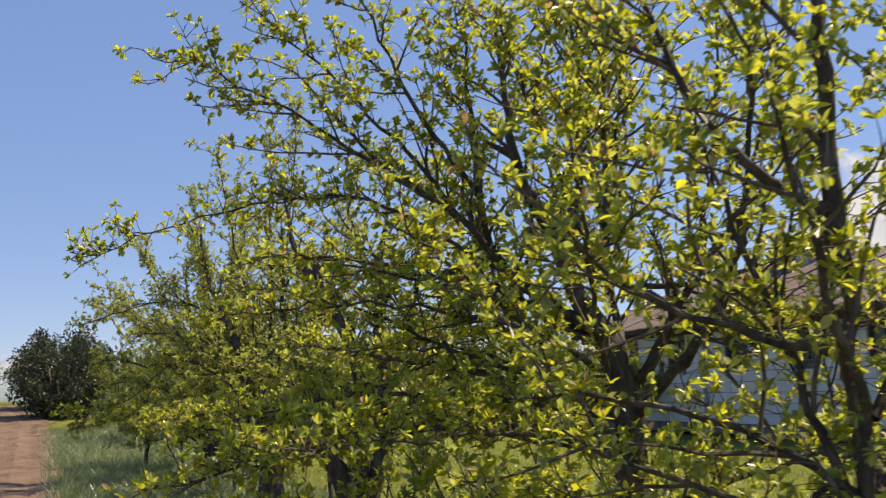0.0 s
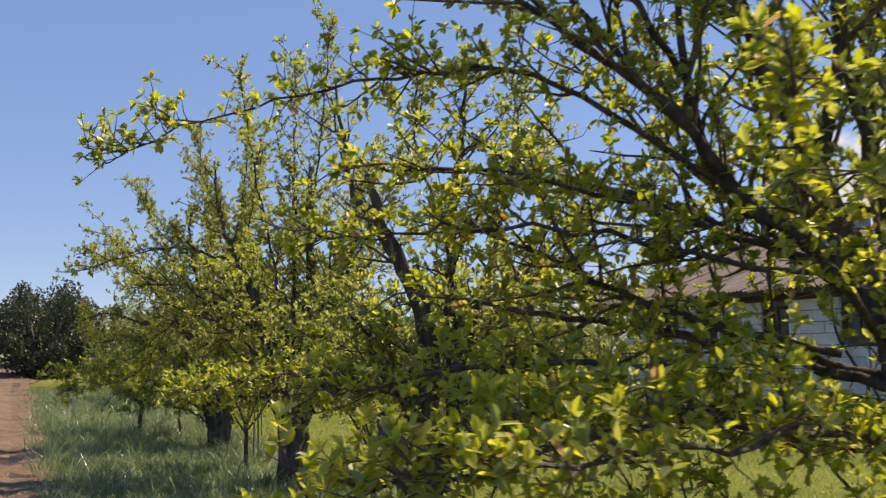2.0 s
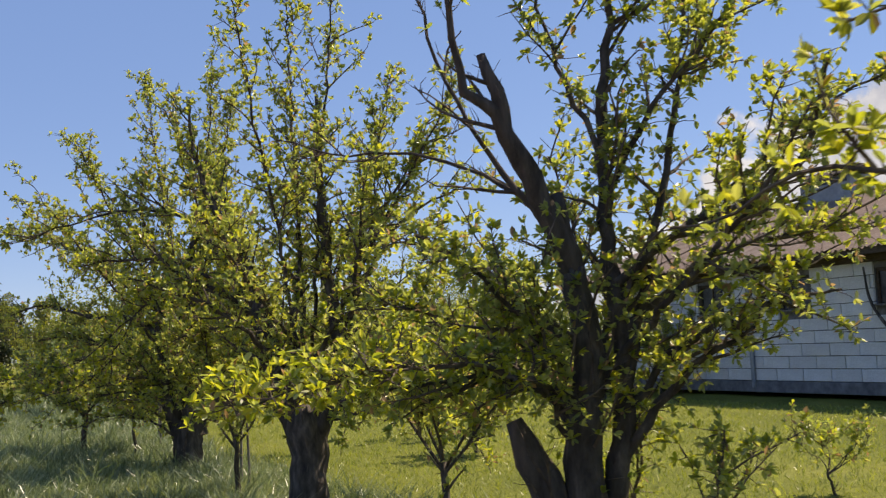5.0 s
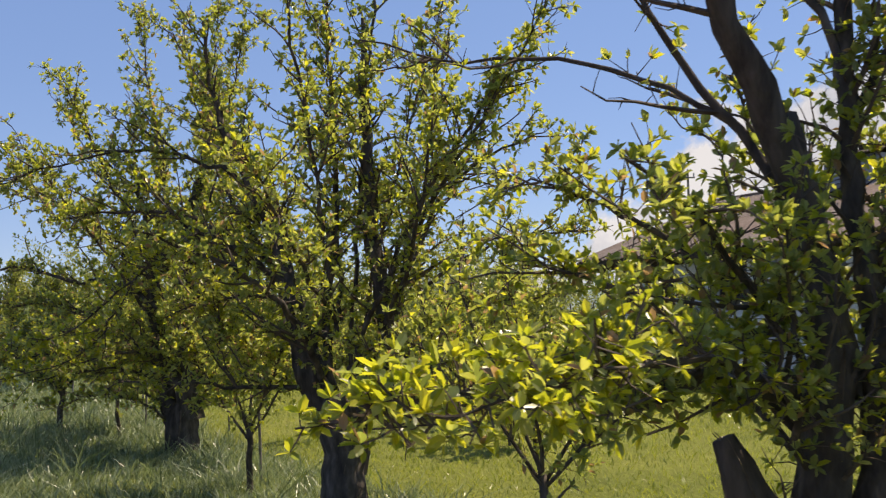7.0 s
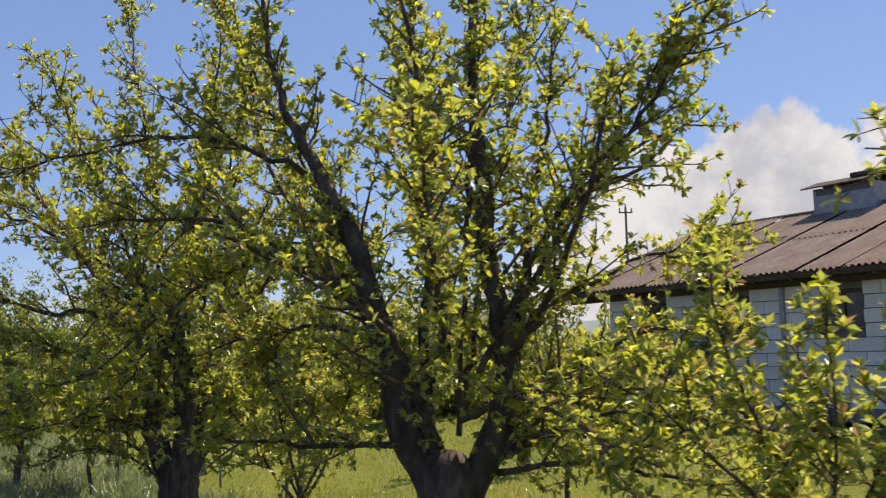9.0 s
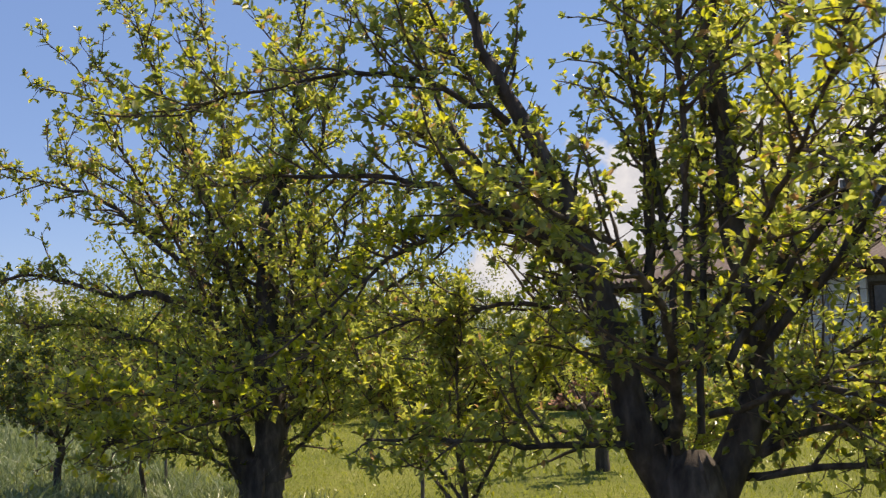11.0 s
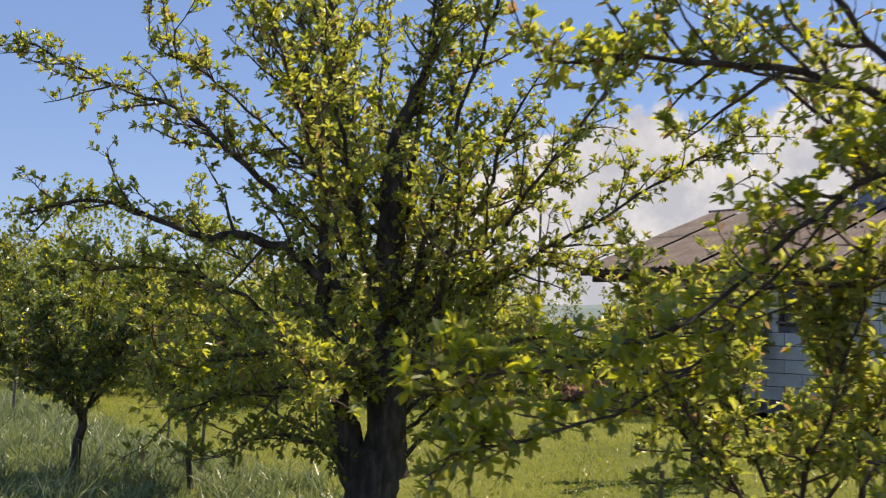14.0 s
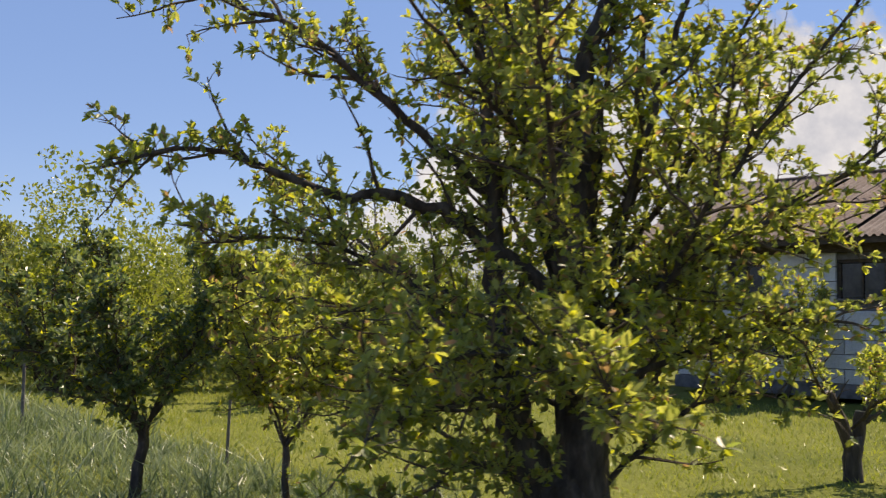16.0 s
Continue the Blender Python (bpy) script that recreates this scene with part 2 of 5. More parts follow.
def tube(line, sides, rng, rough=0.0):
    """Verts and faces of a tube round a line of x, y, z, radius."""
    p, r = line[:, :3], line[:, 3]
    d = np.gradient(p, axis=0)
    d /= np.linalg.norm(d, axis=1)[:, None] + 1e-9
    ref = np.where(np.abs(d[:, 2:3]) > 0.9, [[1.0, 0, 0]], [[0, 0, 1.0]])
    a = np.cross(d, ref)
    a /= np.linalg.norm(a, axis=1)[:, None] + 1e-9
    b = np.cross(d, a)
    for i in range(1, len(p)):
        if np.dot(a[i], a[i - 1]) < 0:
            a[i], b[i] = -a[i], -b[i]
    ang = np.linspace(0, 2 * np.pi, sides, endpoint=False)
    ring = a[:, None] * np.cos(ang)[None, :, None] + b[:, None] * np.sin(ang)[None, :, None]
    rad = r[:, None, None] * (1 + rough * rng.uniform(-1, 1, (len(p), sides, 1)))
    v = (p[:, None] + ring * rad).reshape(-1, 3)
    i, j = np.meshgrid(np.arange(len(p) - 1), np.arange(sides), indexing="ij")
    k = (j + 1) % sides
    f = np.stack([i * sides + j, i * sides + k, (i + 1) * sides + k, (i + 1) * sides + j], -1).reshape(-1, 4)
    return v, f


def leaf_mesh(pos, way, up, size, rng, width=0.5, simple=False):
    """Many folded leaves: six corners each, two faces along the midrib."""
    n = len(pos)
    way = way / (np.linalg.norm(way, axis=1)[:, None] + 1e-9)
    side = np.cross(way, up)
    side /= np.linalg.norm(side, axis=1)[:, None] + 1e-9
    nrm = np.cross(side, way)
    s = size[:, None]
    w = s * width * rng.uniform(0.8, 1.15, (n, 1))
    fold = w * 0.2
    droop = -nrm * s * rng.uniform(-0.05, 0.18, (n, 1))
    def corner(u, k, drop):
        return pos + way * s * u + side * w * k + nrm * fold * abs(k) * 2 + droop * drop
    if simple:
        v = np.stack([pos, corner(0.5, 0.48, 0), pos + way * s + droop, corner(0.5, -0.48, 0)], 1).reshape(-1, 3)
        return v, (np.arange(n) * 4)[:, None] + np.array([0, 1, 2, 3])
    c = [pos, corner(0.30, 0.40, 0), corner(0.72, 0.42, 0.5), pos + way * s + droop, corner(0.72, -0.42, 0.5), corner(0.30, -0.40, 0)]
    v = np.stack(c, 1).reshape(-1, 3)
    base = (np.arange(n) * 6)[:, None]
    f = np.concatenate([base + [0, 1, 2, 3], base + [0, 3, 4, 5]], 1).reshape(-1, 4)
    return v, f


def fast_mesh(name, verts, quads, mat, parent=None, smooth=False):
    me = bpy.data.meshes.new(name)
    me.vertices.add(len(verts))
    me.vertices.foreach_set("co", np.ascontiguousarray(verts, dtype=np.float32).ravel())
    n, k = quads.shape
    me.loops.add(n * k)
    me.loops.foreach_set("vertex_index", np.ascontiguousarray(quads, dtype=np.int32).ravel())
    me.polygons.add(n)
    me.polygons.foreach_set("loop_start", np.arange(0, n * k, k, dtype=np.int32))
    me.polygons.foreach_set("use_smooth", np.full(n, smooth))
    me.update(calc_edges=True)
    me.materials.append(mat)
    ob = new(name, me)
    if parent is not None:
        ob.parent = parent
    return ob


def wander(start, way, length, segs, bend, lift, r0, r1, rng):
    pts, d, p = [np.r_[start, r0]], way / np.linalg.norm(way), np.array(start, float)
    for i in range(segs):
        d = d + rng.normal(0, bend, 3) + [0, 0, lift]
        d /= np.linalg.norm(d)
        p = p + d * length / segs
        pts.append(np.r_[p, r0 + (r1 - r0) * (i + 1) / segs])
    return np.array(pts)


def fruit_tree(name, base, limbs, seed, label, leaf=0.056, density=1.0, reach=0.85, mat=None, low=0.6, bark=None, young=0.25, group="", leaf_from=0.2, fill=0, crown=(2.0, 5.6), fork=1.2, thin=1.0, turn=0.0, spurs=22, near_leaf=0.95, skirt=0):
    """An old fruit tree: limbs are (kind, leafiness, [(x, y, z, radius), ...]) from its foot. Branches, twigs and leaves grow from them."""
    rng = np.random.default_rng(seed)
    root = tagged(new(name), label, "tree", group)
    root.matrix_world = pose(*base, 0, 0, turn)
    lines, twigs, lp, lw, near = [], [], [], [], []
    limbs = list(limbs)
    for k in range(fill):
        a = (k + rng.uniform(-0.35, 0.35)) * 2.39996
        q = ((k + 0.5) / fill) ** 0.6
        z1 = crown[1] * (1.0 - 0.62 * q**2.2) * rng.uniform(0.85, 1.0)
        x1, y1 = math.cos(a) * crown[0] * q, math.sin(a) * crown[0] * q
        z0 = fork * rng.uniform(0.8, 1.5)
        limbs.append(("limb", 0.95, [(x1 * 0.10, y1 * 0.10, z0 + 0.25, 0.03), (x1 * 0.4, y1 * 0.4, z0 + (z1 - z0) * 0.42, 0.024), (x1 * 0.75, y1 * 0.75, z0 + (z1 - z0) * 0.75, 0.015), (x1, y1, z1, 0.006)]))
    for k in range(skirt):
        a = (k + rng.uniform(-0.3, 0.3)) * 2.39996
        q = crown[0] * rng.uniform(0.3, 0.9)
        x1, y1, z0 = math.cos(a) * q, math.sin(a) * q, fork * rng.uniform(0.9, 1.6)
        z1 = rng.uniform(0.95, 1.75)
        limbs.append(("limb", 0.95, [(x1 * 0.06, y1 * 0.06, z0, 0.03), (x1 * 0.4, y1 * 0.4, max(z0, z1) + 0.15, 0.022), (x1 * 0.75, y1 * 0.75, z1 + 0.12, 0.014), (x1, y1, z1, 0.006)]))
    for kind, leafy, pts in limbs:
        pts = [(x, y, z, r * (1.0 if kind in ("trunk", "stump") else 0.54 if leafy == 1.0 else 0.72 if leafy > 0.86 else 1.0) * thin) for x, y, z, r in pts]
        line = smooth_line(pts, 0.12 if name == "old_fruit_tree" else 0.2)
        line[1:-1, :3] += rng.normal(0, 0.012, (len(line) - 2, 3))
        v, f = tube(line, 9 if line[0, 3] > 0.05 else 6, rng, 0.10)
        cap = list(range(len(v) - (9 if line[0, 3] > 0.05 else 6), len(v)))
        ob = mesh_object(kind, v, f.tolist() + [cap], DEADWOOD if kind in ("dead_limb", "stump") else (bark or BARK), root, smooth=True)
        if kind in ("dead_limb", "stump"):
            ob["label"] = "broken leafless grey wood"
        lines.append((leafy, line))
    branches = []
    for leafy, line in lines:
        seg = np.linalg.norm(np.diff(line[:, :3], axis=0), axis=1)
        total = seg.sum()
        count = int(total * (9.0 if leafy == 1.0 else 6.5) * density * (0.35 + 0.65 * leafy))
        along = np.r_[0, np.cumsum(seg)] / total
        for u in np.sort(rng.uniform(leaf_from, 1.0, count)):
            q = np.array([np.interp(u, along, line[:, k]) for k in range(4)])
            if q[2] < low:
                continue
            i = min(int(u * (len(line) - 1)), len(line) - 2)
            d = line[i + 1, :3] - line[i, :3]
            d /= np.linalg.norm(d) + 1e-9
            rnd = rng.normal(0, 1, 3)
            out = np.r_[q[:2], 0] * 0.35
            w = rnd - d * np.dot(rnd, d)
            w = w / np.linalg.norm(w) + out + d * 0.55 + [0, 0, 0.35]
            length = reach * (0.36 if leafy == 1.0 else 1.0) * rng.uniform(0.45, 1.15) * (1.15 - 0.55 * u)
            br = wander(q[:3], w, length, 5, 0.16, 0.05, min(0.4 * q[3], 0.011) + 0.004, 0.003, rng)
            branches.append((leafy, br))
        branches.append((leafy, line[-6:] if len(line) > 6 else line))
    for leafy, line in lines:
        total = np.linalg.norm(np.diff(line[:, :3], axis=0), axis=1).sum()
        for u in rng.uniform(0.1, 1.0, int(total * spurs * density * leafy)):
            x = u * (len(line) - 1)
            i = min(int(x), len(line) - 2)
            q = line[i] + (line[i + 1] - line[i]) * (x - i)
            if q[2] < 0.45:
                continue
            w = rng.normal(0, 1, 3)
            tw = wander(q[:3], w + [0, 0, 0.3], q[3] + rng.uniform(0.03, 0.14), 2, 0.2, 0.05, 0.004, 0.002, rng)
            twigs.append(tw)
            for _ in range(rng.integers(4, 8)):
                r = rng.normal(0, 1, 3)
                lp.append(tw[-1, :3])
                near.append(leafy == 1.0)
                lw.append((tw[-1, :3] - tw[-2, :3]) / 0.04 * 0.5 + r / np.linalg.norm(r) + [0, 0, 0.2])
    for leafy, br in branches:
        twigs.append(br)
        seg = np.linalg.norm(np.diff(br[:, :3], axis=0), axis=1).sum()
        for u in rng.uniform(0.15, 1.0, int(seg * 17 * density) + 2):
            i = min(int(u * (len(br) - 1)), len(br) - 2)
            q = br[i] + (br[i + 1] - br[i]) * (u * (len(br) - 1) - i)
            d = br[i + 1, :3] - br[i, :3]
            d /= np.linalg.norm(d) + 1e-9
            w = rng.normal(0, 1, 3)
            w = w / np.linalg.norm(w) + d * 0.7 + [0, 0, 0.3]
            tw = wander(q[:3], w, rng.uniform(0.03, 0.15) * (0.6 + 0.5 * reach), 2, 0.2, 0.04, 0.0036, 0.0016, rng)
            twigs.append(tw)
            if rng.random() > leafy:
                continue
            for k in range(rng.integers(1, 3)):
                v = rng.uniform(0.3, 0.9) if k else 1.0
                j = min(int(v * 2), 1)
                s = tw[j, :3] + (tw[j + 1, :3] - tw[j, :3]) * (v * 2 - j)
                dd = tw[j + 1, :3] - tw[j, :3]
                dd /= np.linalg.norm(dd) + 1e-9
                for _ in range(rng.integers(5, 9) if k == 0 else 4):
                    r = rng.normal(0, 1, 3)
                    lp.append(s)
                    near.append(leafy == 1.0)
                    lw.append(dd * 0.7 + r / np.linalg.norm(r) + [0, 0, 0.15])
    vs, fs, off = [], [], 0
    for tw in twigs:
        v, f = tube(tw, 4 if tw[0, 3] > 0.006 else 3, rng)
        vs.append(v), fs.append(f + off)
        off += len(v)
    ob = fast_mesh("branchwork", np.vstack(vs), np.vstack(fs), TWIG, root)
    tagged(ob, kind="stuff")
    lp, lw = np.array(lp), np.array(lw)
    near = np.array(near)
    pick = rng.random(len(lp)) < np.where(near, max(young, 0.6), young)
    for nm, sel, mt in (("foliage", ~pick, mat or LEAF), ("young_foliage", pick, LEAF_YOUNG)):
        n = int(sel.sum())
        if not n:
            continue
        up = rng.normal(0, 0.45, (n, 3)) + [0, 0, 1.0]
        v, f = leaf_mesh(lp[sel], lw[sel], up, leaf * np.where(near[sel], near_leaf, 1.0) * rng.uniform(0.65, 1.25, n), rng, 0.52, name != "old_fruit_tree")
        ob = fast_mesh(nm, v, f, mt, root)
        tagged(ob, kind="stuff")
    return root


# ---------------------------------------------------------------- ground
EDGE_A, EDGE_W = np.array([0.32, 0.0]), np.array([-0.413, 0.911])   # the edge of the ploughed field
EDGE_N = np.array([-0.911, -0.413])                                  # towards the field


def rise(x, y):
    """Height of the ground: level by the orchard, climbing gently at the far end of the field."""
    dx, dy = np.asarray(x, float) - EDGE_A[0], np.asarray(y, float) - EDGE_A[1]
    u, w = dx * EDGE_W[0] + dy * EDGE_W[1], dx * EDGE_N[0] + dy * EDGE_N[1]
    climb = np.clip((u - 21) / 30, 0, 1)
    side = np.clip((w + 6.5) / 4.5, 0, 1)
    return 1.45 * climb**1.3 * side * side * (3 - 2 * side)


def ground_sheet():
    xs = np.concatenate([[-3000, -900, -300, -120, -60], np.arange(-40, 41, 1.0), [60, 120, 300, 900, 3000]])
    ys = np.concatenate([[-3000, -900, -300, -80], np.arange(-30, 61, 1.0), [80, 140, 300, 900, 3000]])
    X, Y = np.meshgrid(xs, ys, indexing="ij")
    rng = np.random.default_rng(3)
    off = (X - EDGE_A[0]) * EDGE_N[0] + (Y - EDGE_A[1]) * EDGE_N[1]
    under = (off > 1.2) & ((X - EDGE_A[0]) * EDGE_W[0] + Y * EDGE_W[1] < 47) & (off < 130)
    Z = rng.uniform(-0.03, 0.0, X.shape) + rise(X, Y) - under * np.where(off > 15, 0.5, 0.08)
    v = np.stack([X, Y, Z], -1).reshape(-1, 3)
    i, j = np.meshgrid(np.arange(len(xs) - 1), np.arange(len(ys) - 1), indexing="ij")
    m = len(ys)
    f = np.stack([i * m + j, (i + 1) * m + j, (i + 1) * m + j + 1, i * m + j + 1], -1).reshape(-1, 4)
    return tagged(fast_mesh("ground", v, f, GROUND, smooth=True), "grassy orchard meadow reaching to the horizon", "ground", kind="structure")


ground_sheet()


def field():
    """Ploughed soil beside the grass verge, with rows of low clods."""
    rng = np.random.default_rng(4)
    u = np.concatenate([np.arange(-8, 50, 0.35)])
    w = np.concatenate([[0, 0.15, 0.3], np.arange(0.6, 14, 0.35), [16, 20, 30, 50, 90, 160]])
    U, W = np.meshgrid(u, w, indexing="ij")
    wob = np.interp(U[:, 0], u, rng.normal(0, 0.12, len(u)))[:, None]
    XY = EDGE_A + U[..., None] * EDGE_W + (W + wob * (W < 0.5))[..., None] * EDGE_N
    Z = 0.012 + rng.uniform(0, 0.055, U.shape) * (W > 0.1) * (W < 15) + 0.02 * np.sin(W * 9) * (W < 15) * (W > 0.1)
    Z = Z + rise(XY[..., 0], XY[..., 1])
    v = np.concatenate([XY, Z[..., None]], -1).reshape(-1, 3)
    m = len(w)
    i, j = np.meshgrid(np.arange(len(u) - 1), np.arange(m - 1), indexing="ij")
    f = np.stack([i * m + j, i * m + j + 1, (i + 1) * m + j + 1, (i + 1) * m + j], -1).reshape(-1, 4)
    return tagged(fast_mesh("field", v, f, SOIL), "reddish-brown ploughed soil beside the orchard verge", "field", kind="structure")


field()


def blades(name, points, height, spread, mat, rng, label, width=0.007):
    n = len(points)
    h = height * rng.uniform(0.5, 1.2, n)
    ang = rng.uniform(0, 2 * np.pi, n)
    side = np.stack([np.cos(ang), np.sin(ang), 0 * ang], -1)
    lean = rng.normal(0, spread, (n, 3)) * h[:, None]
    lean[:, 2] = 0
    w = (width * rng.uniform(0.7, 1.4, n))[:, None]
    base = np.c_[points, rise(points[:, 0], points[:, 1]) - 0.02]
    mid = base + lean * 0.35 + np.c_[np.zeros((n, 2)), h * 0.55]
    top = base + lean + np.c_[np.zeros((n, 2)), h]
    v = np.stack([base - side * w, base + side * w, mid + side * w * 0.8, mid - side * w * 0.8, top + side * w * 0.12, top - side * w * 0.12], 1).reshape(-1, 3)
    b0 = (np.arange(n) * 6)[:, None]
    f = np.concatenate([b0 + [0, 1, 2, 3], b0 + [3, 2, 4, 5]], 1).reshape(-1, 4)
    return tagged(fast_mesh(name, v, f, mat), label, "grass", kind="stuff")


def along_edge(u, w):
    """Points from a distance along the field's edge and a distance off it, away from the field."""
    return EDGE_A + np.asarray(u)[:, None] * EDGE_W - np.asarray(w)[:, None] * EDGE_N


rng = np.random.default_rng(11)
# tufts of many sizes, with low grass between them
N, M = 42000, 2600
tuft = along_edge(rng.uniform(5, 36, M), -0.25 + 4.0 * rng.random(M))
size = rng.lognormal(-1.85, 0.45, M)
own = rng.integers(0, M, N)
spots = np.vstack([tuft[own] + rng.normal(0, 0.085, (N, 2)) * (0.5 + 1.6 * size[own, None]), along_edge(rng.uniform(6, 36, 42000), -0.1 + 3.7 * rng.random(42000))])
blades("tall_grass", spots, np.r_[size[own] * 0.95, np.full(42000, 0.10)], 0.7, GRASS_TALL, rng, "tall blue-green verge grass beside the ploughed field", 0.006)
N = 72000
blades("meadow_grass", along_edge(3 + 36 * rng.random(N), 3.3 + 12.0 * rng.random(N) ** 1.2), 0.065, 0.7, GRASS_LAWN, rng, "sunlit yellow-green meadow grass between the trees and the barn", 0.0055)

# ---------------------------------------------------------------- old trees of the row
T1 = [
    ("trunk", 0.3, [(0.05, 0.02, -0.1, 0.15), (0.05, 0, 0.5, 0.12), (0.1, 0, 1.4, 0.10), (-0.04, 0, 1.95, 0.085)]),
    ("limb", 0.8, [(-0.04, 0, 1.95, 0.075), (-0.2, 0, 2.2, 0.065), (-0.28, 0, 2.5, 0.055), (-0.4, 0, 2.75, 0.045), (-0.55, 0, 3.1, 0.03), (-0.65, 0.1, 4.2, 0.012)]),
    ("limb", 0.8, [(-0.27, 0, 2.45, 0.04), (-0.18, 0, 2.75, 0.032), (-0.12, 0.05, 3.1, 0.024), (-0.13, 0.1, 4.0, 0.01)]),
    ("limb", 0.9, [(-0.04, 0, 1.95, 0.06), (-0.6, 0.05, 2.35, 0.045), (-0.76, 0.1, 2.7, 0.035), (-0.8, 0.15, 3.1, 0.025), (-0.85, 0.2, 4.2, 0.01)]),
    ("limb", 0.95, [(-0.6, 0, 2.33, 0.04), (-0.9, -0.1, 2.72, 0.03), (-1.3, -0.15, 2.95, 0.022), (-1.7, -0.2, 3.4, 0.01)]),
    # long boughs over the verge
    ("limb", 1.0, [(-0.6, 0.0, 2.33, 0.03), (-1.5, -0.1, 2.85, 0.022), (-2.2, 0.1, 2.9, 0.014), (-2.9, 0.3, 2.8, 0.009), (-3.5, 0.3, 2.62, 0.005)]),
    ("limb", 1.0, [(0.08, 0, 1.3, 0.035), (-0.9, -0.7, 1.45, 0.022), (-1.6, -1.3, 1.36, 0.016), (-2.0, -1.5, 1.30, 0.011), (-2.4, -1.75, 1.24, 0.006)]),
    ("limb", 1.0, [(0.08, 0, 1.2, 0.035), (-0.6, -1.0, 1.4, 0.022), (-1.2, -1.7, 1.42, 0.013), (-1.75, -2.15, 1.42, 0.01)]),
    ("limb", 1.0, [(0.08, 0, 1.4, 0.045), (-1.0, -0.2, 1.6, 0.03), (-1.8, -0.25, 1.6, 0.018), (-2.35, -0.25, 1.5, 0.008)]),
    ("limb", 0.95, [(-0.6, 0, 2.35, 0.03), (-1.1, 0.1, 3.0, 0.024), (-1.6, 0.2, 3.6, 0.016), (-2.2, 0.2, 4.2, 0.007)]),
    ("limb", 0.95, [(-0.8, 0.15, 2.9, 0.026), (-1.2, 0, 3.5, 0.02), (-1.5, 0, 4.2, 0.012), (-1.7, 0, 4.9, 0.006)]),
    ("limb", 0.95, [(-1.2, -0.15, 2.9, 0.02), (-1.8, -0.3, 3.3, 0.014), (-2.3, -0.3, 3.6, 0.009), (-2.65, -0.2, 3.85, 0.005)]),
    ("limb", 0.95, [(-0.1, 0, 2.0, 0.035), (-0.7, 0.1, 2.2, 0.025), (-1.2, 0.0, 2.35, 0.016), (-1.7, -0.1, 2.45, 0.008)]),
    ("limb", 0.95, [(0.05, 0, 1.5, 0.035), (-0.5, 0.4, 1.75, 0.025), (-0.9, 0.7, 1.9, 0.016), (-1.3, 1.0, 2.0, 0.008)]),
    ("limb", 0.95, [(0.0, 0, 1.5, 0.04), (-0.9, 0.4, 1.75, 0.03), (-1.6, 0.8, 1.9, 0.02), (-2.1, 1.1, 2.0, 0.008)]),
    ("limb", 0.95, [(0.0, 0, 1.9, 0.04), (-0.9, 0.5, 2.4, 0.03), (-1.8, 0.8, 2.6, 0.018), (-2.4, 0.9, 2.65, 0.008)]),
    ("limb", 0.9, [(0.1, 0, 1.5, 0.06), (0.4, 0.1, 2.0, 0.045), (0.6, 0.2, 2.4, 0.035), (0.8, 0.3, 3.2, 0.02), (0.9, 0.3, 4.2, 0.01)]),
    ("limb", 0.9, [(0.1, 0, 1.4, 0.05), (0.5, -0.7, 2.0, 0.04), (0.6, -1.2, 2.7, 0.025), (0.6, -1.5, 3.6, 0.01)]),
    ("limb", 0.9, [(0.1, 0, 1.6, 0.05), (0.1, 0.6, 2.2, 0.04), (-0.2, 1.0, 2.9, 0.025), (-0.3, 1.2, 4.0, 0.01)]),
    ("limb", 1.0, [(0.0, 0, 1.7, 0.04), (-0.6, -0.9, 2.0, 0.03), (-0.9, -1.6, 2.2, 0.018), (-1.1, -2.2, 2.3, 0.008)]),
    ("limb", 1.0, [(0.05, 0, 0.9, 0.04), (-0.3, -0.9, 1.0, 0.03), (-0.6, -1.7, 1.1, 0.018), (-0.9, -2.4, 1.2, 0.008)]),
    ("limb", 1.0, [(0.05, 0, 1.2, 0.03), (-1.0, -0.7, 1.42, 0.02), (-1.6, -1.05, 1.42, 0.013), (-2.0, -1.1, 1.36, 0.009), (-2.25, -1.12, 1.32, 0.005)]),
    ("limb", 1.0, [(-1.3, -0.85, 1.43, 0.012), (-1.5, -0.75, 1.44, 0.009), (-1.7, -0.7, 1.42, 0.006), (-1.9, -0.7, 1.36, 0.004)]),
    ("limb", 1.0, [(-1.2, -0.8, 1.42, 0.012), (-1.4, -1.2, 1.42, 0.009), (-1.7, -1.5, 1.38, 0.006), (-2.0, -1.65, 1.34, 0.004)]),
    ("limb", 1.0, [(-0.04, 0, 1.9, 0.03), (-1.2, -0.1, 2.16, 0.02), (-2.0, -0.1, 2.2, 0.012), (-2.5, -0.05, 2.12, 0.005)]),
    ("limb", 1.0, [(0.05, 0, 0.8, 0.04), (-0.8, -0.5, 0.95, 0.03), (-1.5, -0.9, 1.0, 0.018), (-2.1, -1.1, 1.0, 0.008)]),
    # low shoots near the foot
    ("limb", 0.95, [(0.1, 0, 0.6, 0.035), (0.25, -0.6, 0.8, 0.025), (0.35, -1.1, 0.95, 0.016), (0.4, -1.6, 1.0, 0.007)]),
    ("limb", 0.95, [(0.05, 0, 0.6, 0.035), (-0.1, -0.6, 0.75, 0.025), (-0.2, -1.1, 0.85, 0.016), (-0.3, -1.6, 0.85, 0.007)]),
    ("limb", 0.95, [(0.1, 0, 0.8, 0.035), (0.6, -0.4, 1.05, 0.025), (1.0, -0.7, 1.2, 0.016), (1.4, -0.9, 1.25, 0.007)]),
    ("limb", 0.95, [(0.0, 0, 0.7, 0.035), (-0.5, -0.3, 0.8, 0.025), (-0.9, -0.5, 0.85, 0.016), (-1.3, -0.6, 0.8, 0.007)]),
]
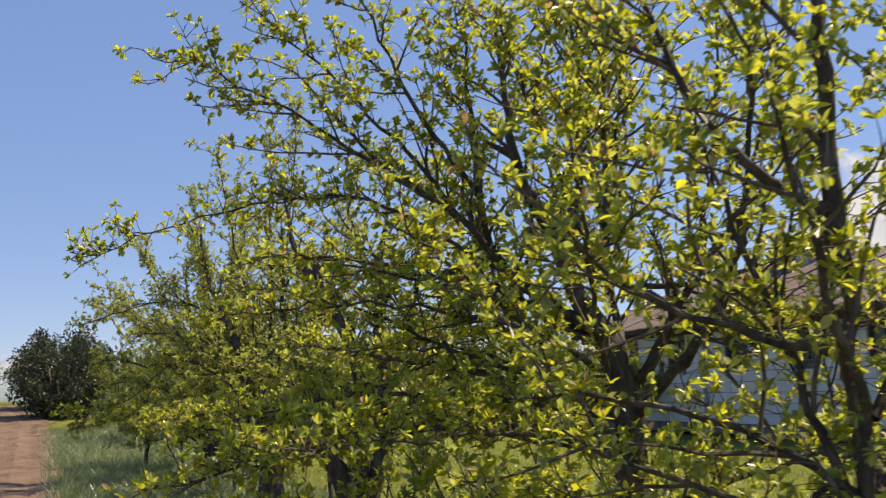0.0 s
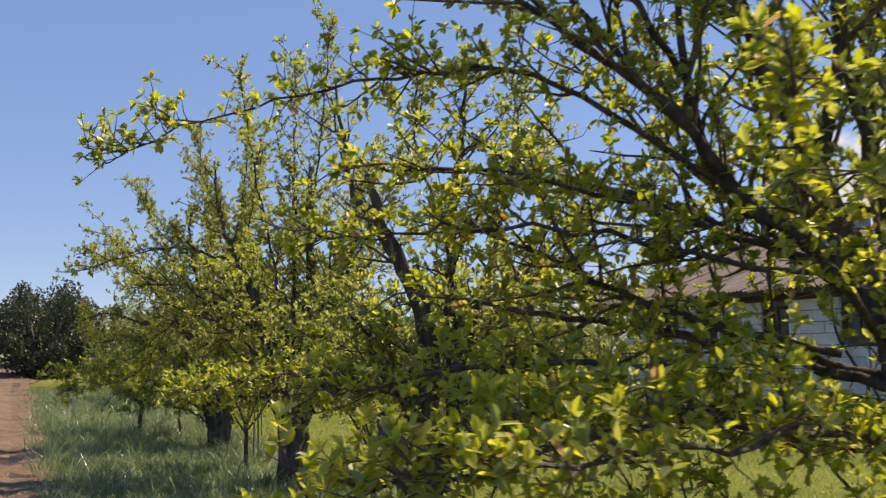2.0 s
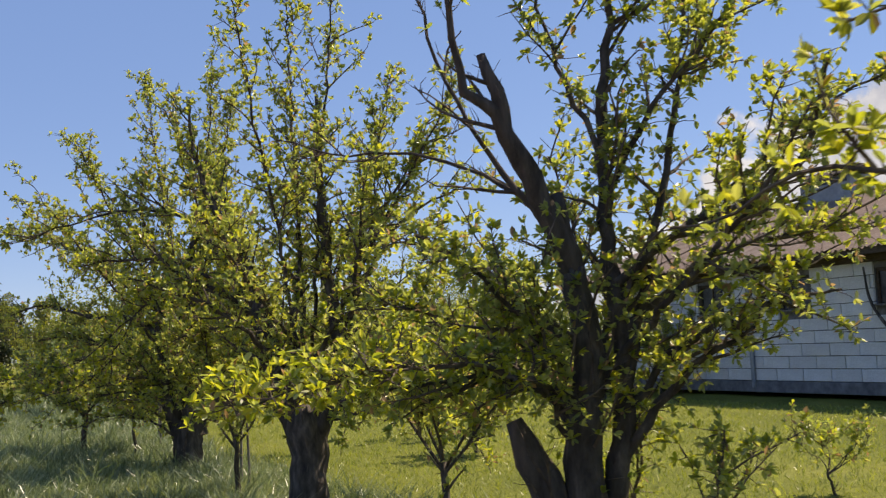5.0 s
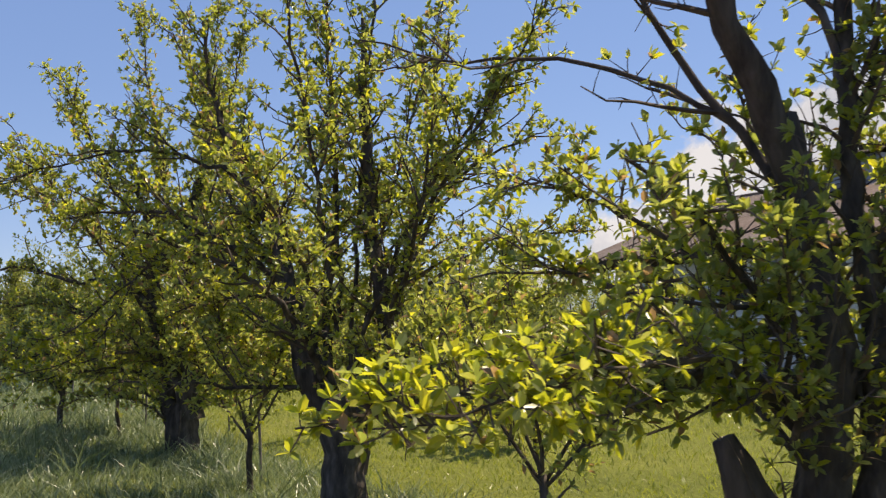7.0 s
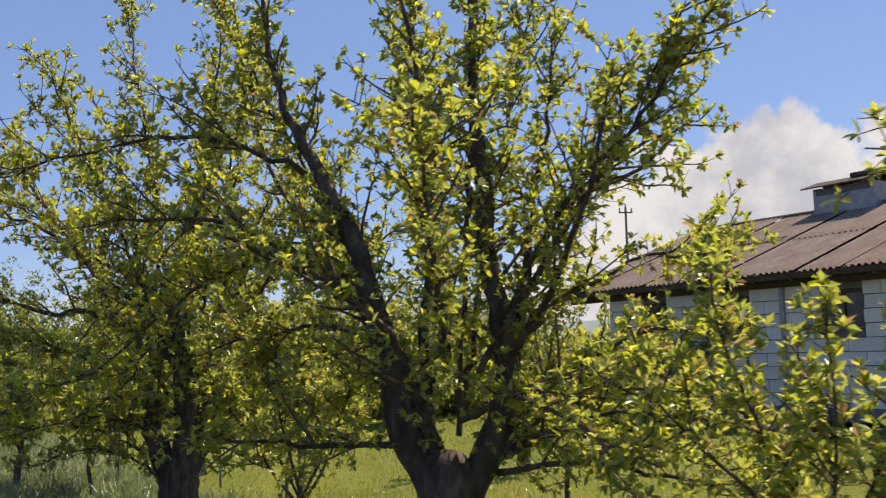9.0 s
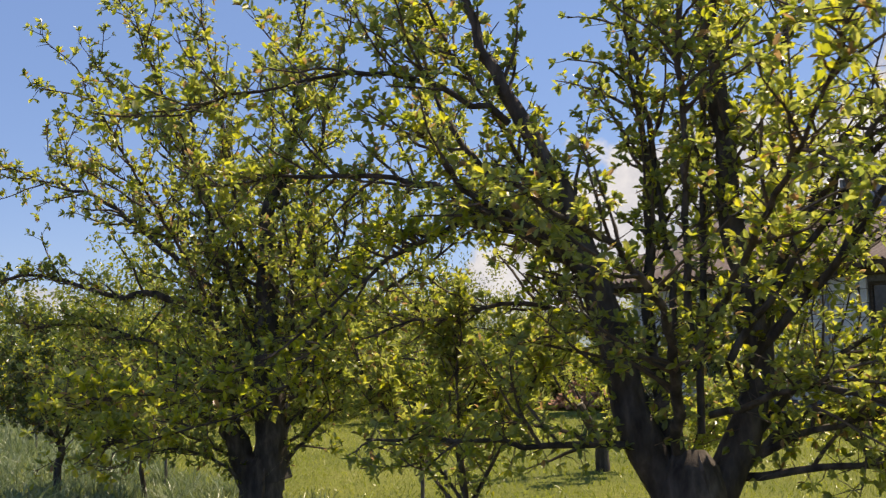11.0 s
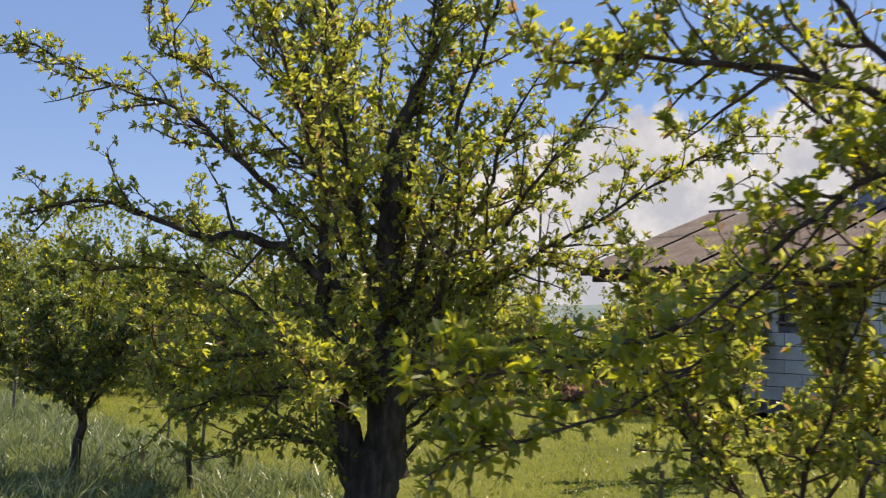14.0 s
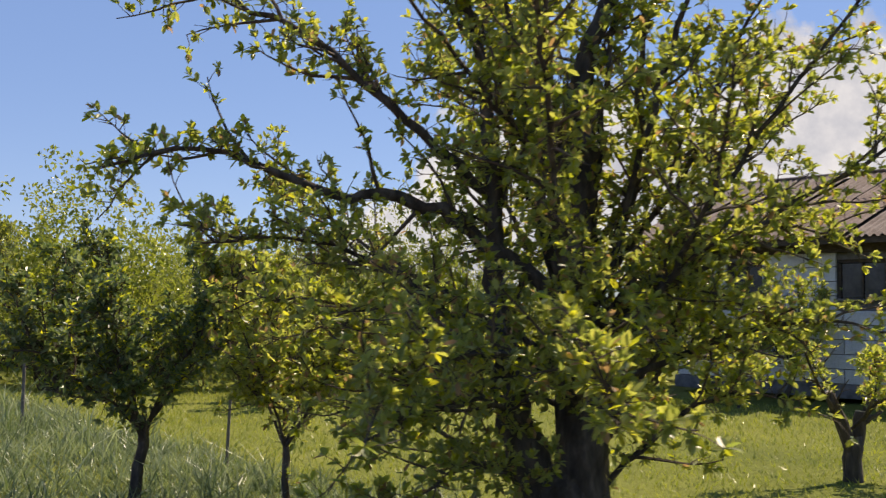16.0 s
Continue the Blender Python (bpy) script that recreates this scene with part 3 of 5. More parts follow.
# the small tree beside it
T0 = [
    ("trunk", 0.4, [(0.0, 0.0, -0.1, 0.045), (0.02, 0, 0.6, 0.038), (-0.03, 0, 1.4, 0.032), (-0.05, 0, 2.0, 0.028)]),
    ("limb", 0.8, [(-0.05, 0, 2.0, 0.042), (-0.08, 0, 2.4, 0.036), (-0.07, 0, 2.9, 0.028), (-0.1, 0.05, 3.8, 0.012)]),
    ("limb", 0.85, [(-0.06, 0, 2.25, 0.03), (-0.3, 0, 2.35, 0.024), (-0.5, 0.0, 2.6, 0.016), (-0.75, 0.1, 3.2, 0.008)]),
    ("limb", 0.9, [(-0.04, 0, 1.7, 0.03), (-0.5, -0.1, 1.85, 0.02), (-0.9, -0.2, 2.0, 0.012), (-1.2, -0.3, 2.2, 0.006)]),
    ("limb", 0.9, [(0, 0, 1.2, 0.03), (-0.5, 0.3, 1.5, 0.02), (-0.9, 0.6, 1.6, 0.012), (-1.2, 0.8, 1.6, 0.006)]),
    ("limb", 0.9, [(0, 0, 1.0, 0.03), (-0.4, 0.0, 1.2, 0.02), (-0.8, -0.1, 1.35, 0.012), (-1.1, -0.1, 1.5, 0.006)]),
    ("limb", 0.9, [(0, 0, 1.5, 0.03), (0.4, 0.3, 2.0, 0.02), (0.6, 0.5, 2.6, 0.012), (0.7, 0.6, 3.3, 0.006)]),
]
T2 = [
    ("trunk", 0.5, [(-0.02, 0, -0.1, 0.15), (-0.04, 0, 0.5, 0.13), (-0.03, 0, 1.3, 0.095), (0.0, 0, 1.6, 0.085), (-0.06, 0, 2.0, 0.075)]),
    ("stump", 0.0, [(-0.08, 0, 0.1, 0.12), (-0.22, 0.0, 0.65, 0.105), (-0.35, 0.02, 0.95, 0.092), (-0.43, 0.02, 1.16, 0.045)]),
    ("dead_limb", 0.05, [(-0.06, 0, 1.98, 0.072), (-0.21, -0.05, 2.4, 0.066), (-0.34, -0.1, 2.6, 0.062), (-0.46, -0.15, 2.86, 0.045), (-0.62, -0.2, 2.98, 0.028), (-0.72, -0.25, 3.42, 0.018), (-0.78, -0.3, 4.0, 0.008)]),
    ("dead_limb", 0.0, [(-0.42, -0.13, 2.76, 0.05), (-0.46, -0.15, 2.98, 0.042), (-0.53, -0.15, 3.2, 0.026)]),
    ("dead_limb", 0.0, [(-0.03, 0, 1.9, 0.05), (-0.08, 0, 2.2, 0.042), (-0.12, 0.01, 2.42, 0.034)]),
    ("limb", 0.9, [(0.08, 0, 0.5, 0.11), (0.2, 0.03, 1.27, 0.085), (0.19, 0.07, 1.9, 0.07), (0.18, 0.1, 2.4, 0.06), (0.2, 0.15, 2.9, 0.05), (0.3, 0.18, 3.6, 0.03), (0.35, 0.2, 4.4, 0.01)]),
    ("limb", 0.9, [(0.15, 0, 0.9, 0.05), (0.42, -0.16, 1.3, 0.035), (0.63, -0.3, 1.5, 0.022), (0.8, -0.45, 1.62, 0.012)]),
    ("limb", 0.9, [(0.2, 0, 1.27, 0.05), (0.42, 0.1, 2.05, 0.04), (0.65, 0.22, 2.9, 0.028), (0.8, 0.35, 3.6, 0.015), (0.85, 0.4, 4.2, 0.008)]),
    ("limb", 0.9, [(0.19, 0, 1.9, 0.04), (0.62, -0.14, 2.22, 0.03), (1.14, -0.27, 2.47, 0.02), (1.36, -0.38, 3.1, 0.01)]),
    ("limb", 1.0, [(-0.04, 0, 1.25, 0.035), (-0.6, -0.55, 1.48, 0.026), (-1.14, -0.95, 1.5, 0.02), (-1.5, -1.12, 1.46, 0.013), (-2.0, -1.06, 1.36, 0.006)]),
    ("limb", 1.0, [(-0.9, -0.8, 1.5, 0.014), (-1.2, -1.2, 1.5, 0.01), (-1.5, -1.43, 1.44, 0.007), (-1.8, -1.5, 1.4, 0.004)]),
    ("limb", 0.95, [(-0.04, 0, 1.2, 0.03), (-0.5, -0.3, 1.4, 0.02), (-0.9, -0.5, 1.42, 0.012), (-1.3, -0.7, 1.36, 0.006)]),
    ("dead_limb", 0.08, [(0.0, 0, 1.9, 0.03), (-0.2, 0.15, 2.3, 0.024), (-0.45, 0.25, 2.7, 0.018), (-0.75, 0.3, 3.3, 0.011), (-0.9, 0.3, 4.0, 0.007)]),
    ("dead_limb", 0.1, [(-0.3, 0.2, 2.45, 0.016), (-0.8, 0.5, 2.75, 0.011), (-1.3, 0.8, 2.85, 0.007), (-1.8, 1.0, 3.0, 0.004)]),
    ("limb", 0.9, [(0.1, 0, 1.3, 0.035), (0.2, 0.4, 1.9, 0.026), (0.1, 0.7, 2.3, 0.016), (0.0, 0.9, 2.8, 0.007)]),
    ("limb", 0.9, [(0.19, 0, 1.5, 0.035), (0.5, -0.4, 1.9, 0.025), (0.8, -0.7, 2.3, 0.016), (1.0, -0.9, 2.7, 0.008)]),
    ("limb", 0.9, [(0.0, 0, 0.9, 0.03), (-0.2, 0.4, 1.3, 0.022), (-0.45, 0.6, 1.6, 0.014), (-0.7, 0.8, 1.8, 0.006)]),
    # leafy shoots about the stems
    ("limb", 0.88, [(-0.04, 0, 1.3, 0.03), (-0.4, -0.25, 1.75, 0.022), (-0.7, -0.45, 2.0, 0.014), (-0.95, -0.6, 2.15, 0.006)]),
    ("limb", 0.88, [(0.0, 0.05, 1.5, 0.03), (-0.4, 0.4, 1.9, 0.022), (-0.7, 0.7, 2.15, 0.014), (-1.0, 0.9, 2.3, 0.006)]),
    ("limb", 0.95, [(-0.04, 0.05, 1.1, 0.03), (-0.45, 0.1, 1.5, 0.022), (-0.8, 0.15, 1.75, 0.014), (-1.15, 0.2, 1.85, 0.006)]),
    # leafy shoots on the sunny side
    ("limb", 0.9, [(0.2, 0, 1.2, 0.04), (0.55, -0.1, 1.55, 0.03), (0.95, -0.2, 1.75, 0.02), (1.35, -0.3, 1.8, 0.008)]),
    ("limb", 0.9, [(0.2, 0, 1.6, 0.035), (0.7, 0.15, 2.0, 0.028), (1.2, 0.25, 2.15, 0.018), (1.7, 0.3, 2.2, 0.007)]),
    ("limb", 0.9, [(0.6, -0.1, 2.2, 0.025), (1.1, -0.1, 2.6, 0.02), (1.5, -0.05, 2.9, 0.013), (1.9, 0, 3.1, 0.006)]),
    ("limb", 0.9, [(0.19, 0.1, 2.4, 0.03), (0.45, 0.0, 2.9, 0.022), (0.8, -0.1, 3.3, 0.015), (1.1, -0.1, 3.8, 0.006)]),
    ("limb", 0.9, [(0.18, 0.1, 2.6, 0.03), (0.0, 0.2, 3.1, 0.022), (-0.1, 0.25, 3.6, 0.014), (-0.1, 0.3, 4.2, 0.006)]),
    ("limb", 0.9, [(0.2, -0.1, 0.0, 0.02), (0.5, -0.2, 0.45, 0.015), (0.62, -0.25, 0.8, 0.01), (0.66, -0.28, 1.1, 0.005)]),
    ("limb", 0.9, [(0.1, 0.1, 0.1, 0.02), (0.25, 0.15, 0.6, 0.015), (0.3, 0.1, 1.0, 0.01), (0.36, 0.05, 1.4, 0.005)]),
    ("limb", 0.9, [(-0.04, 0.05, 0.9, 0.03), (-0.25, -0.2, 1.25, 0.02), (-0.3, -0.35, 1.6, 0.014), (-0.35, -0.45, 1.95, 0.006)]),
]
TB = [
    ("trunk", 0.1, [(0, 0, -0.1, 0.22), (0, 0, 0.4, 0.185), (-0.02, 0, 0.86, 0.20), (-0.04, 0, 1.04, 0.10)]),
    ("limb", 0.85, [(-0.04, 0, 0.7, 0.13), (-0.3, 0.08, 1.2, 0.105), (-0.43, 0.15, 1.88, 0.085), (-0.54, 0.2, 2.22, 0.075), (-0.66, 0.26, 2.6, 0.06), (-0.88, 0.33, 3.0, 0.045), (-1.1, 0.4, 3.6, 0.025), (-1.2, 0.4, 4.3, 0.01)]),
    ("limb", 0.85, [(0.06, 0, 0.7, 0.11), (0.34, -0.06, 1.35, 0.085), (0.33, -0.06, 1.83, 0.075), (0.25, -0.05, 2.4, 0.065), (0.21, -0.04, 3.3, 0.045), (0.2, -0.04, 4.2, 0.015)]),
    ("limb", 0.9, [(0.36, -0.06, 1.38, 0.05), (0.5, 0.0, 1.95, 0.04), (0.6, 0.09, 2.6, 0.03), (0.77, 0.17, 3.3, 0.018), (0.85, 0.2, 4.1, 0.008)]),
    ("limb", 0.9, [(-0.06, 0, 0.85, 0.07), (-0.15, 0.2, 1.7, 0.05), (-0.05, 0.35, 2.6, 0.035), (-0.07, 0.52, 3.5, 0.018), (-0.1, 0.55, 4.3, 0.008)]),
    ("limb", 0.9, [(-0.44, 0.1, 1.88, 0.045), (-0.81, 0, 2.23, 0.035), (-1.26, -0.1, 2.45, 0.024), (-1.57, -0.22, 2.75, 0.012)]),
    ("limb", 0.9, [(0.2, -0.05, 0.9, 0.035), (0.51, -0.2, 1.22, 0.026), (0.78, -0.35, 1.3, 0.018), (1.2, -0.52, 1.05, 0.008)]),
    ("limb", 0.9, [(0.34, -0.06, 1.7, 0.04), (0.67, -0.12, 2.35, 0.03), (1.0, -0.18, 2.84, 0.02), (1.6, -0.3, 3.15, 0.01)]),
    ("limb", 0.9, [(-0.25, 0.05, 1.08, 0.035), (-0.83, 0, 1.12, 0.025), (-1.22, -0.05, 1.17, 0.016), (-1.8, -0.1, 1.2, 0.008)]),
    ("limb", 0.9, [(-0.1, 0, 1.0, 0.05), (-0.4, -0.6, 1.7, 0.035), (-0.9, -1.0, 2.1, 0.022), (-1.4, -1.3, 2.3, 0.01)]),
    ("limb", 0.9, [(0.3, -0.05, 1.5, 0.04), (0.5, -0.6, 2.0, 0.03), (0.6, -1.1, 2.5, 0.02), (0.7, -1.4, 3.2, 0.008)]),
    ("limb", 0.9, [(-0.5, 0.15, 2.0, 0.04), (-0.9, 0.6, 2.6, 0.03), (-1.2, 0.9, 3.2, 0.018), (-1.3, 1.0, 3.9, 0.008)]),
]
TB += [
    # drooping boughs on the barn's side
    ("limb", 0.9, [(0.3, -0.05, 1.0, 0.035), (0.8, 0.0, 1.15, 0.025), (1.3, 0.05, 1.05, 0.016), (1.9, 0.1, 0.8, 0.007)]),
    ("limb", 0.9, [(0.25, 0, 0.9, 0.035), (0.7, -0.5, 1.0, 0.025), (1.1, -0.9, 0.95, 0.016), (1.5, -1.3, 0.8, 0.007)]),
    ("limb", 0.9, [(0.3, 0, 1.3, 0.035), (0.9, 0.3, 1.5, 0.025), (1.5, 0.5, 1.5, 0.016), (2.0, 0.6, 1.35, 0.007)]),
    ("limb", 0.9, [(0.3, -0.05, 1.1, 0.035), (0.7, -0.15, 1.5, 0.025), (1.2, -0.25, 1.75, 0.016), (1.8, -0.4, 1.8, 0.007)]),
    ("limb", 0.9, [(0.3, -0.05, 1.0, 0.035), (0.6, -0.4, 1.2, 0.025), (1.0, -0.75, 1.3, 0.016), (1.5, -1.1, 1.2, 0.007)]),
    ("limb", 0.9, [(0.33, -0.05, 1.6, 0.035), (0.8, 0.1, 2.0, 0.025), (1.4, 0.1, 2.3, 0.016), (2.1, 0.0, 2.4, 0.007)]),
    ("limb", 0.9, [(0.2, 0.1, 0.9, 0.035), (0.5, 0.4, 1.15, 0.025), (0.9, 0.7, 1.35, 0.016), (1.3, 0.9, 1.4, 0.007)]),
    ("limb", 0.9, [(0.3, -0.1, 1.8, 0.035), (0.6, -0.6, 2.5, 0.025), (1.0, -0.9, 3.1, 0.016), (1.3, -1.0, 3.7, 0.007)]),
    ("limb", 1.0, [(-0.45, 0.15, 1.9, 0.045), (-0.95, 0.05, 2.25, 0.034), (-1.4, 0.1, 2.24, 0.026), (-1.75, 0.15, 2.02, 0.02), (-2.2, 0.2, 1.66, 0.013), (-2.7, 0.15, 1.46, 0.009), (-3.3, -0.1, 1.45, 0.005)]),
    ("limb", 1.0, [(-1.75, 0.15, 2.0, 0.014), (-2.1, 0.35, 1.5, 0.010), (-2.6, 0.3, 1.26, 0.009), (-3.1, 0.1, 1.2, 0.005)]),
    ("limb", 0.95, [(-0.5, 0.2, 2.1, 0.04), (-1.3, 0.5, 2.55, 0.028), (-2.0, 0.7, 2.65, 0.016), (-2.6, 0.75, 2.6, 0.007)]),
    ("limb", 0.95, [(-0.9, 0.3, 2.9, 0.03), (-1.6, 0.1, 3.1, 0.02), (-2.2, 0.0, 3.0, 0.012), (-2.8, -0.1, 2.8, 0.006)]),
]
TA = [
    ("trunk", 0.1, [(-0.05, 0, -0.1, 0.25), (-0.04, 0, 0.25, 0.21), (-0.03, 0, 0.5, 0.19), (0.0, 0, 0.72, 0.06)]),
    ("limb", 0.85, [(-0.08, 0.02, 0.2, 0.14), (-0.29, 0.09, 0.78, 0.125), (-0.42, 0.13, 1.3, 0.085), (-0.49, 0.15, 2.26, 0.05), (-0.54, 0.17, 2.9, 0.04), (-0.69, 0.22, 3.74, 0.02), (-0.7, 0.2, 4.4, 0.008)]),
    ("limb", 0.8, [(0.06, -0.02, 0.4, 0.18), (0.04, 0, 1.03, 0.155), (0.02, 0, 1.61, 0.125), (0, 0, 2.27, 0.105), (0.05, -0.02, 3.1, 0.065), (0.28, -0.09, 3.8, 0.03), (0.35, -0.1, 4.6, 0.01)]),
    ("limb", 0.75, [(0, 0, 1.61, 0.05), (-0.9, 0.17, 2.2, 0.04), (-1.38, 0.18, 2.22, 0.03), (-1.78, 0.18, 2.33, 0.022), (-2.2, 0.2, 2.45, 0.014), (-2.7, 0.2, 2.3, 0.006)]),
    ("limb", 0.85, [(-0.49, 0.15, 2.26, 0.035), (-1.11, 0.29, 2.8, 0.027), (-1.56, 0.38, 3.18, 0.02), (-2.13, 0.5, 3.4, 0.013), (-2.85, 0.65, 3.7, 0.006)]),
    ("limb", 0.9, [(0.01, 0, 1.61, 0.045), (-0.29, 0.27, 2.5, 0.035), (-0.31, 0.45, 3.2, 0.025), (-0.43, 0.6, 4.2, 0.01)]),
    ("limb", 0.9, [(0.01, 0, 1.61, 0.045), (0.38, 0, 2.3, 0.035), (0.48, 0.06, 3.17, 0.026), (0.6, 0.13, 4.2, 0.01)]),
    ("limb", 0.9, [(0.04, -0.01, 1.61, 0.035), (0.67, -0.28, 2.57, 0.025), (0.8, -0.38, 3.1, 0.018), (1.05, -0.5, 3.6, 0.008)]),
    ("limb", 0.9, [(0.1, -0.05, 0.5, 0.03), (0.48, -0.29, 0.95, 0.022), (0.73, -0.5, 1.12, 0.014), (1.0, -0.7, 1.1, 0.006)]),
    ("limb", 0.9, [(-0.3, 0.09, 1.03, 0.035), (-0.87, 0, 1.6, 0.025), (-1.5, -0.1, 1.92, 0.015), (-2.2, -0.14, 1.9, 0.007)]),
    ("limb", 0.9, [(-0.3, 0.09, 0.9, 0.03), (-0.7, -0.4, 1.1, 0.02), (-1.2, -0.8, 1.1, 0.012), (-1.6, -1.1, 1.0, 0.006)]),
    ("limb", 0.9, [(0, 0, 1.3, 0.04), (0.2, -0.6, 1.7, 0.03), (0.2, -1.1, 2.2, 0.018), (0.1, -1.4, 2.8, 0.008)]),
    ("limb", 0.9, [(0, 0, 1.5, 0.04), (0.3, 0.7, 2.0, 0.03), (0.5, 1.2, 2.6, 0.018), (0.5, 1.5, 3.3, 0.008)]),
    # shoots on the barn's side
    ("limb", 0.95, [(0.05, 0, 1.4, 0.035), (0.6, -0.2, 1.9, 0.026), (1.1, -0.3, 2.1, 0.016), (1.6, -0.4, 2.1, 0.007)]),
    ("limb", 0.95, [(0.02, 0, 1.9, 0.035), (0.7, 0.2, 2.5, 0.026), (1.3, 0.3, 2.8, 0.016), (1.8, 0.3, 2.9, 0.007)]),
    ("limb", 0.95, [(0.05, 0, 1.1, 0.035), (0.6, -0.4, 1.4, 0.026), (1.1, -0.7, 1.55, 0.016), (1.5, -1.0, 1.5, 0.007)]),
    # low leafy shoots
    ("limb", 0.9, [(-0.2, 0.05, 0.5, 0.03), (-0.6, 0.1, 0.8, 0.02), (-1.0, 0.2, 0.95, 0.013), (-1.4, 0.2, 1.0, 0.006)]),
    ("limb", 0.9, [(-0.2, 0.0, 0.4, 0.03), (-0.55, -0.3, 0.7, 0.02), (-0.9, -0.6, 0.8, 0.013), (-1.2, -0.9, 0.75, 0.006)]),
    ("limb", 0.9, [(-0.3, 0.1, 1.2, 0.03), (-0.8, 0.3, 1.45, 0.02), (-1.3, 0.5, 1.6, 0.013), (-1.8, 0.6, 1.65, 0.006)]),
    ("limb", 0.9, [(-0.1, -0.1, 1.0, 0.03), (-0.3, -0.5, 1.4, 0.02), (-0.45, -0.9, 1.7, 0.013), (-0.6, -1.2, 1.9, 0.006)]),
    ("limb", 0.9, [(0.1, -0.05, 0.8, 0.03), (0.4, -0.1, 1.2, 0.02), (0.65, -0.1, 1.6, 0.013), (0.8, -0.1, 2.0, 0.006)]),
    ("limb", 0.9, [(0.05, 0.05, 0.6, 0.03), (0.5, 0.25, 0.95, 0.02), (0.85, 0.4, 1.3, 0.013), (1.1, 0.5, 1.6, 0.006)]),
    ("limb", 0.9, [(0.0, 0, 2.2, 0.03), (-0.7, -0.4, 2.7, 0.02), (-1.3, -0.7, 3.1, 0.013), (-1.9, -0.9, 3.4, 0.006)]),
    ("limb", 0.9, [(0.0, 0, 2.4, 0.03), (-0.6, 0.2, 3.2, 0.02), (-1.2, 0.3, 4.0, 0.013), (-1.7, 0.3, 4.6, 0.006)]),
]
ROW = "old fruit trees of the row"
fruit_tree("old_fruit_tree", (0.6, 6.2, 0), T1, 21, "old spreading fruit tree with fresh yellow-green leaves over the verge", density=0.9, young=0.45, group=ROW, fill=11, crown=(2.1, 5.2), fork=1.5, low=0.4, leaf=0.052, near_leaf=0.92)
fruit_tree("old_fruit_tree", (1.15, 3.45, 0), T0, 20, "slim fruit tree with a bare upright stem and fresh leaves", density=0.85, young=0.4, group=ROW, fill=4, crown=(1.2, 3.8), fork=1.0, low=0.3, leaf=0.05, skirt=4)
fruit_tree("old_fruit_tree", (-1.5, 10.5, 0), T2, 22, "old many-stemmed fruit tree with a broken dead limb and stump", density=1.0, young=0.24, group=ROW, low=0.4, leaf=0.052, reach=0.7, spurs=38, near_leaf=0.9)
fruit_tree("old_fruit_tree", (-3.45, 15.1, 0), TB, 23, "old fruit tree forking low into dark crooked limbs", density=0.87, young=0.24, group=ROW, fill=8, crown=(2.6, 6.7), fork=1.0, leaf=0.054, reach=0.75, spurs=44, skirt=3)
fruit_tree("old_fruit_tree", (-5.56, 20.0, 0), TA, 24, "old twin-stemmed fruit tree with long limbs reaching over the verge", density=0.95, young=0.2, group=ROW, fill=10, crown=(3.1, 6.8), fork=1.0, leaf=0.056, reach=0.75, spurs=46, skirt=6)

# ---------------------------------------------------------------- barn
# Barn frame: s along its wall (from the near end to the far end), d into the building, z up
BARN = Matrix(((-0.400, 0.9165, 0, 7.8), (0.9165, 0.400, 0, 24.5), (0, 0, 1, 0.12), (0, 0, 0, 1)))
S0, S1, DEPTH, EAVE, RIDGE = -8.0, 9.7, 10.0, 2.93, 4.95
ROOF_END = 11.2   # the roof runs on past the end wall
WINDOWS = [(-5.6, 0.9), (-2.7, 0.9), (-0.27, 0.98), (2.42, 0.98), (5.2, 0.95), (7.7, 0.8)]
SILL, HEAD = 1.83, 2.62


def quad_prism(verts2, d0, d1):
    """A slab from an outline in s, z between two depths."""
    n = len(verts2)
    v = [(s, d0, z) for s, z in verts2] + [(s, d1, z) for s, z in verts2]
    f = [tuple(range(n))[::-1], tuple(range(n, 2 * n))] + [(i, (i + 1) % n, n + (i + 1) % n, n + i) for i in range(n)]
    return v, f


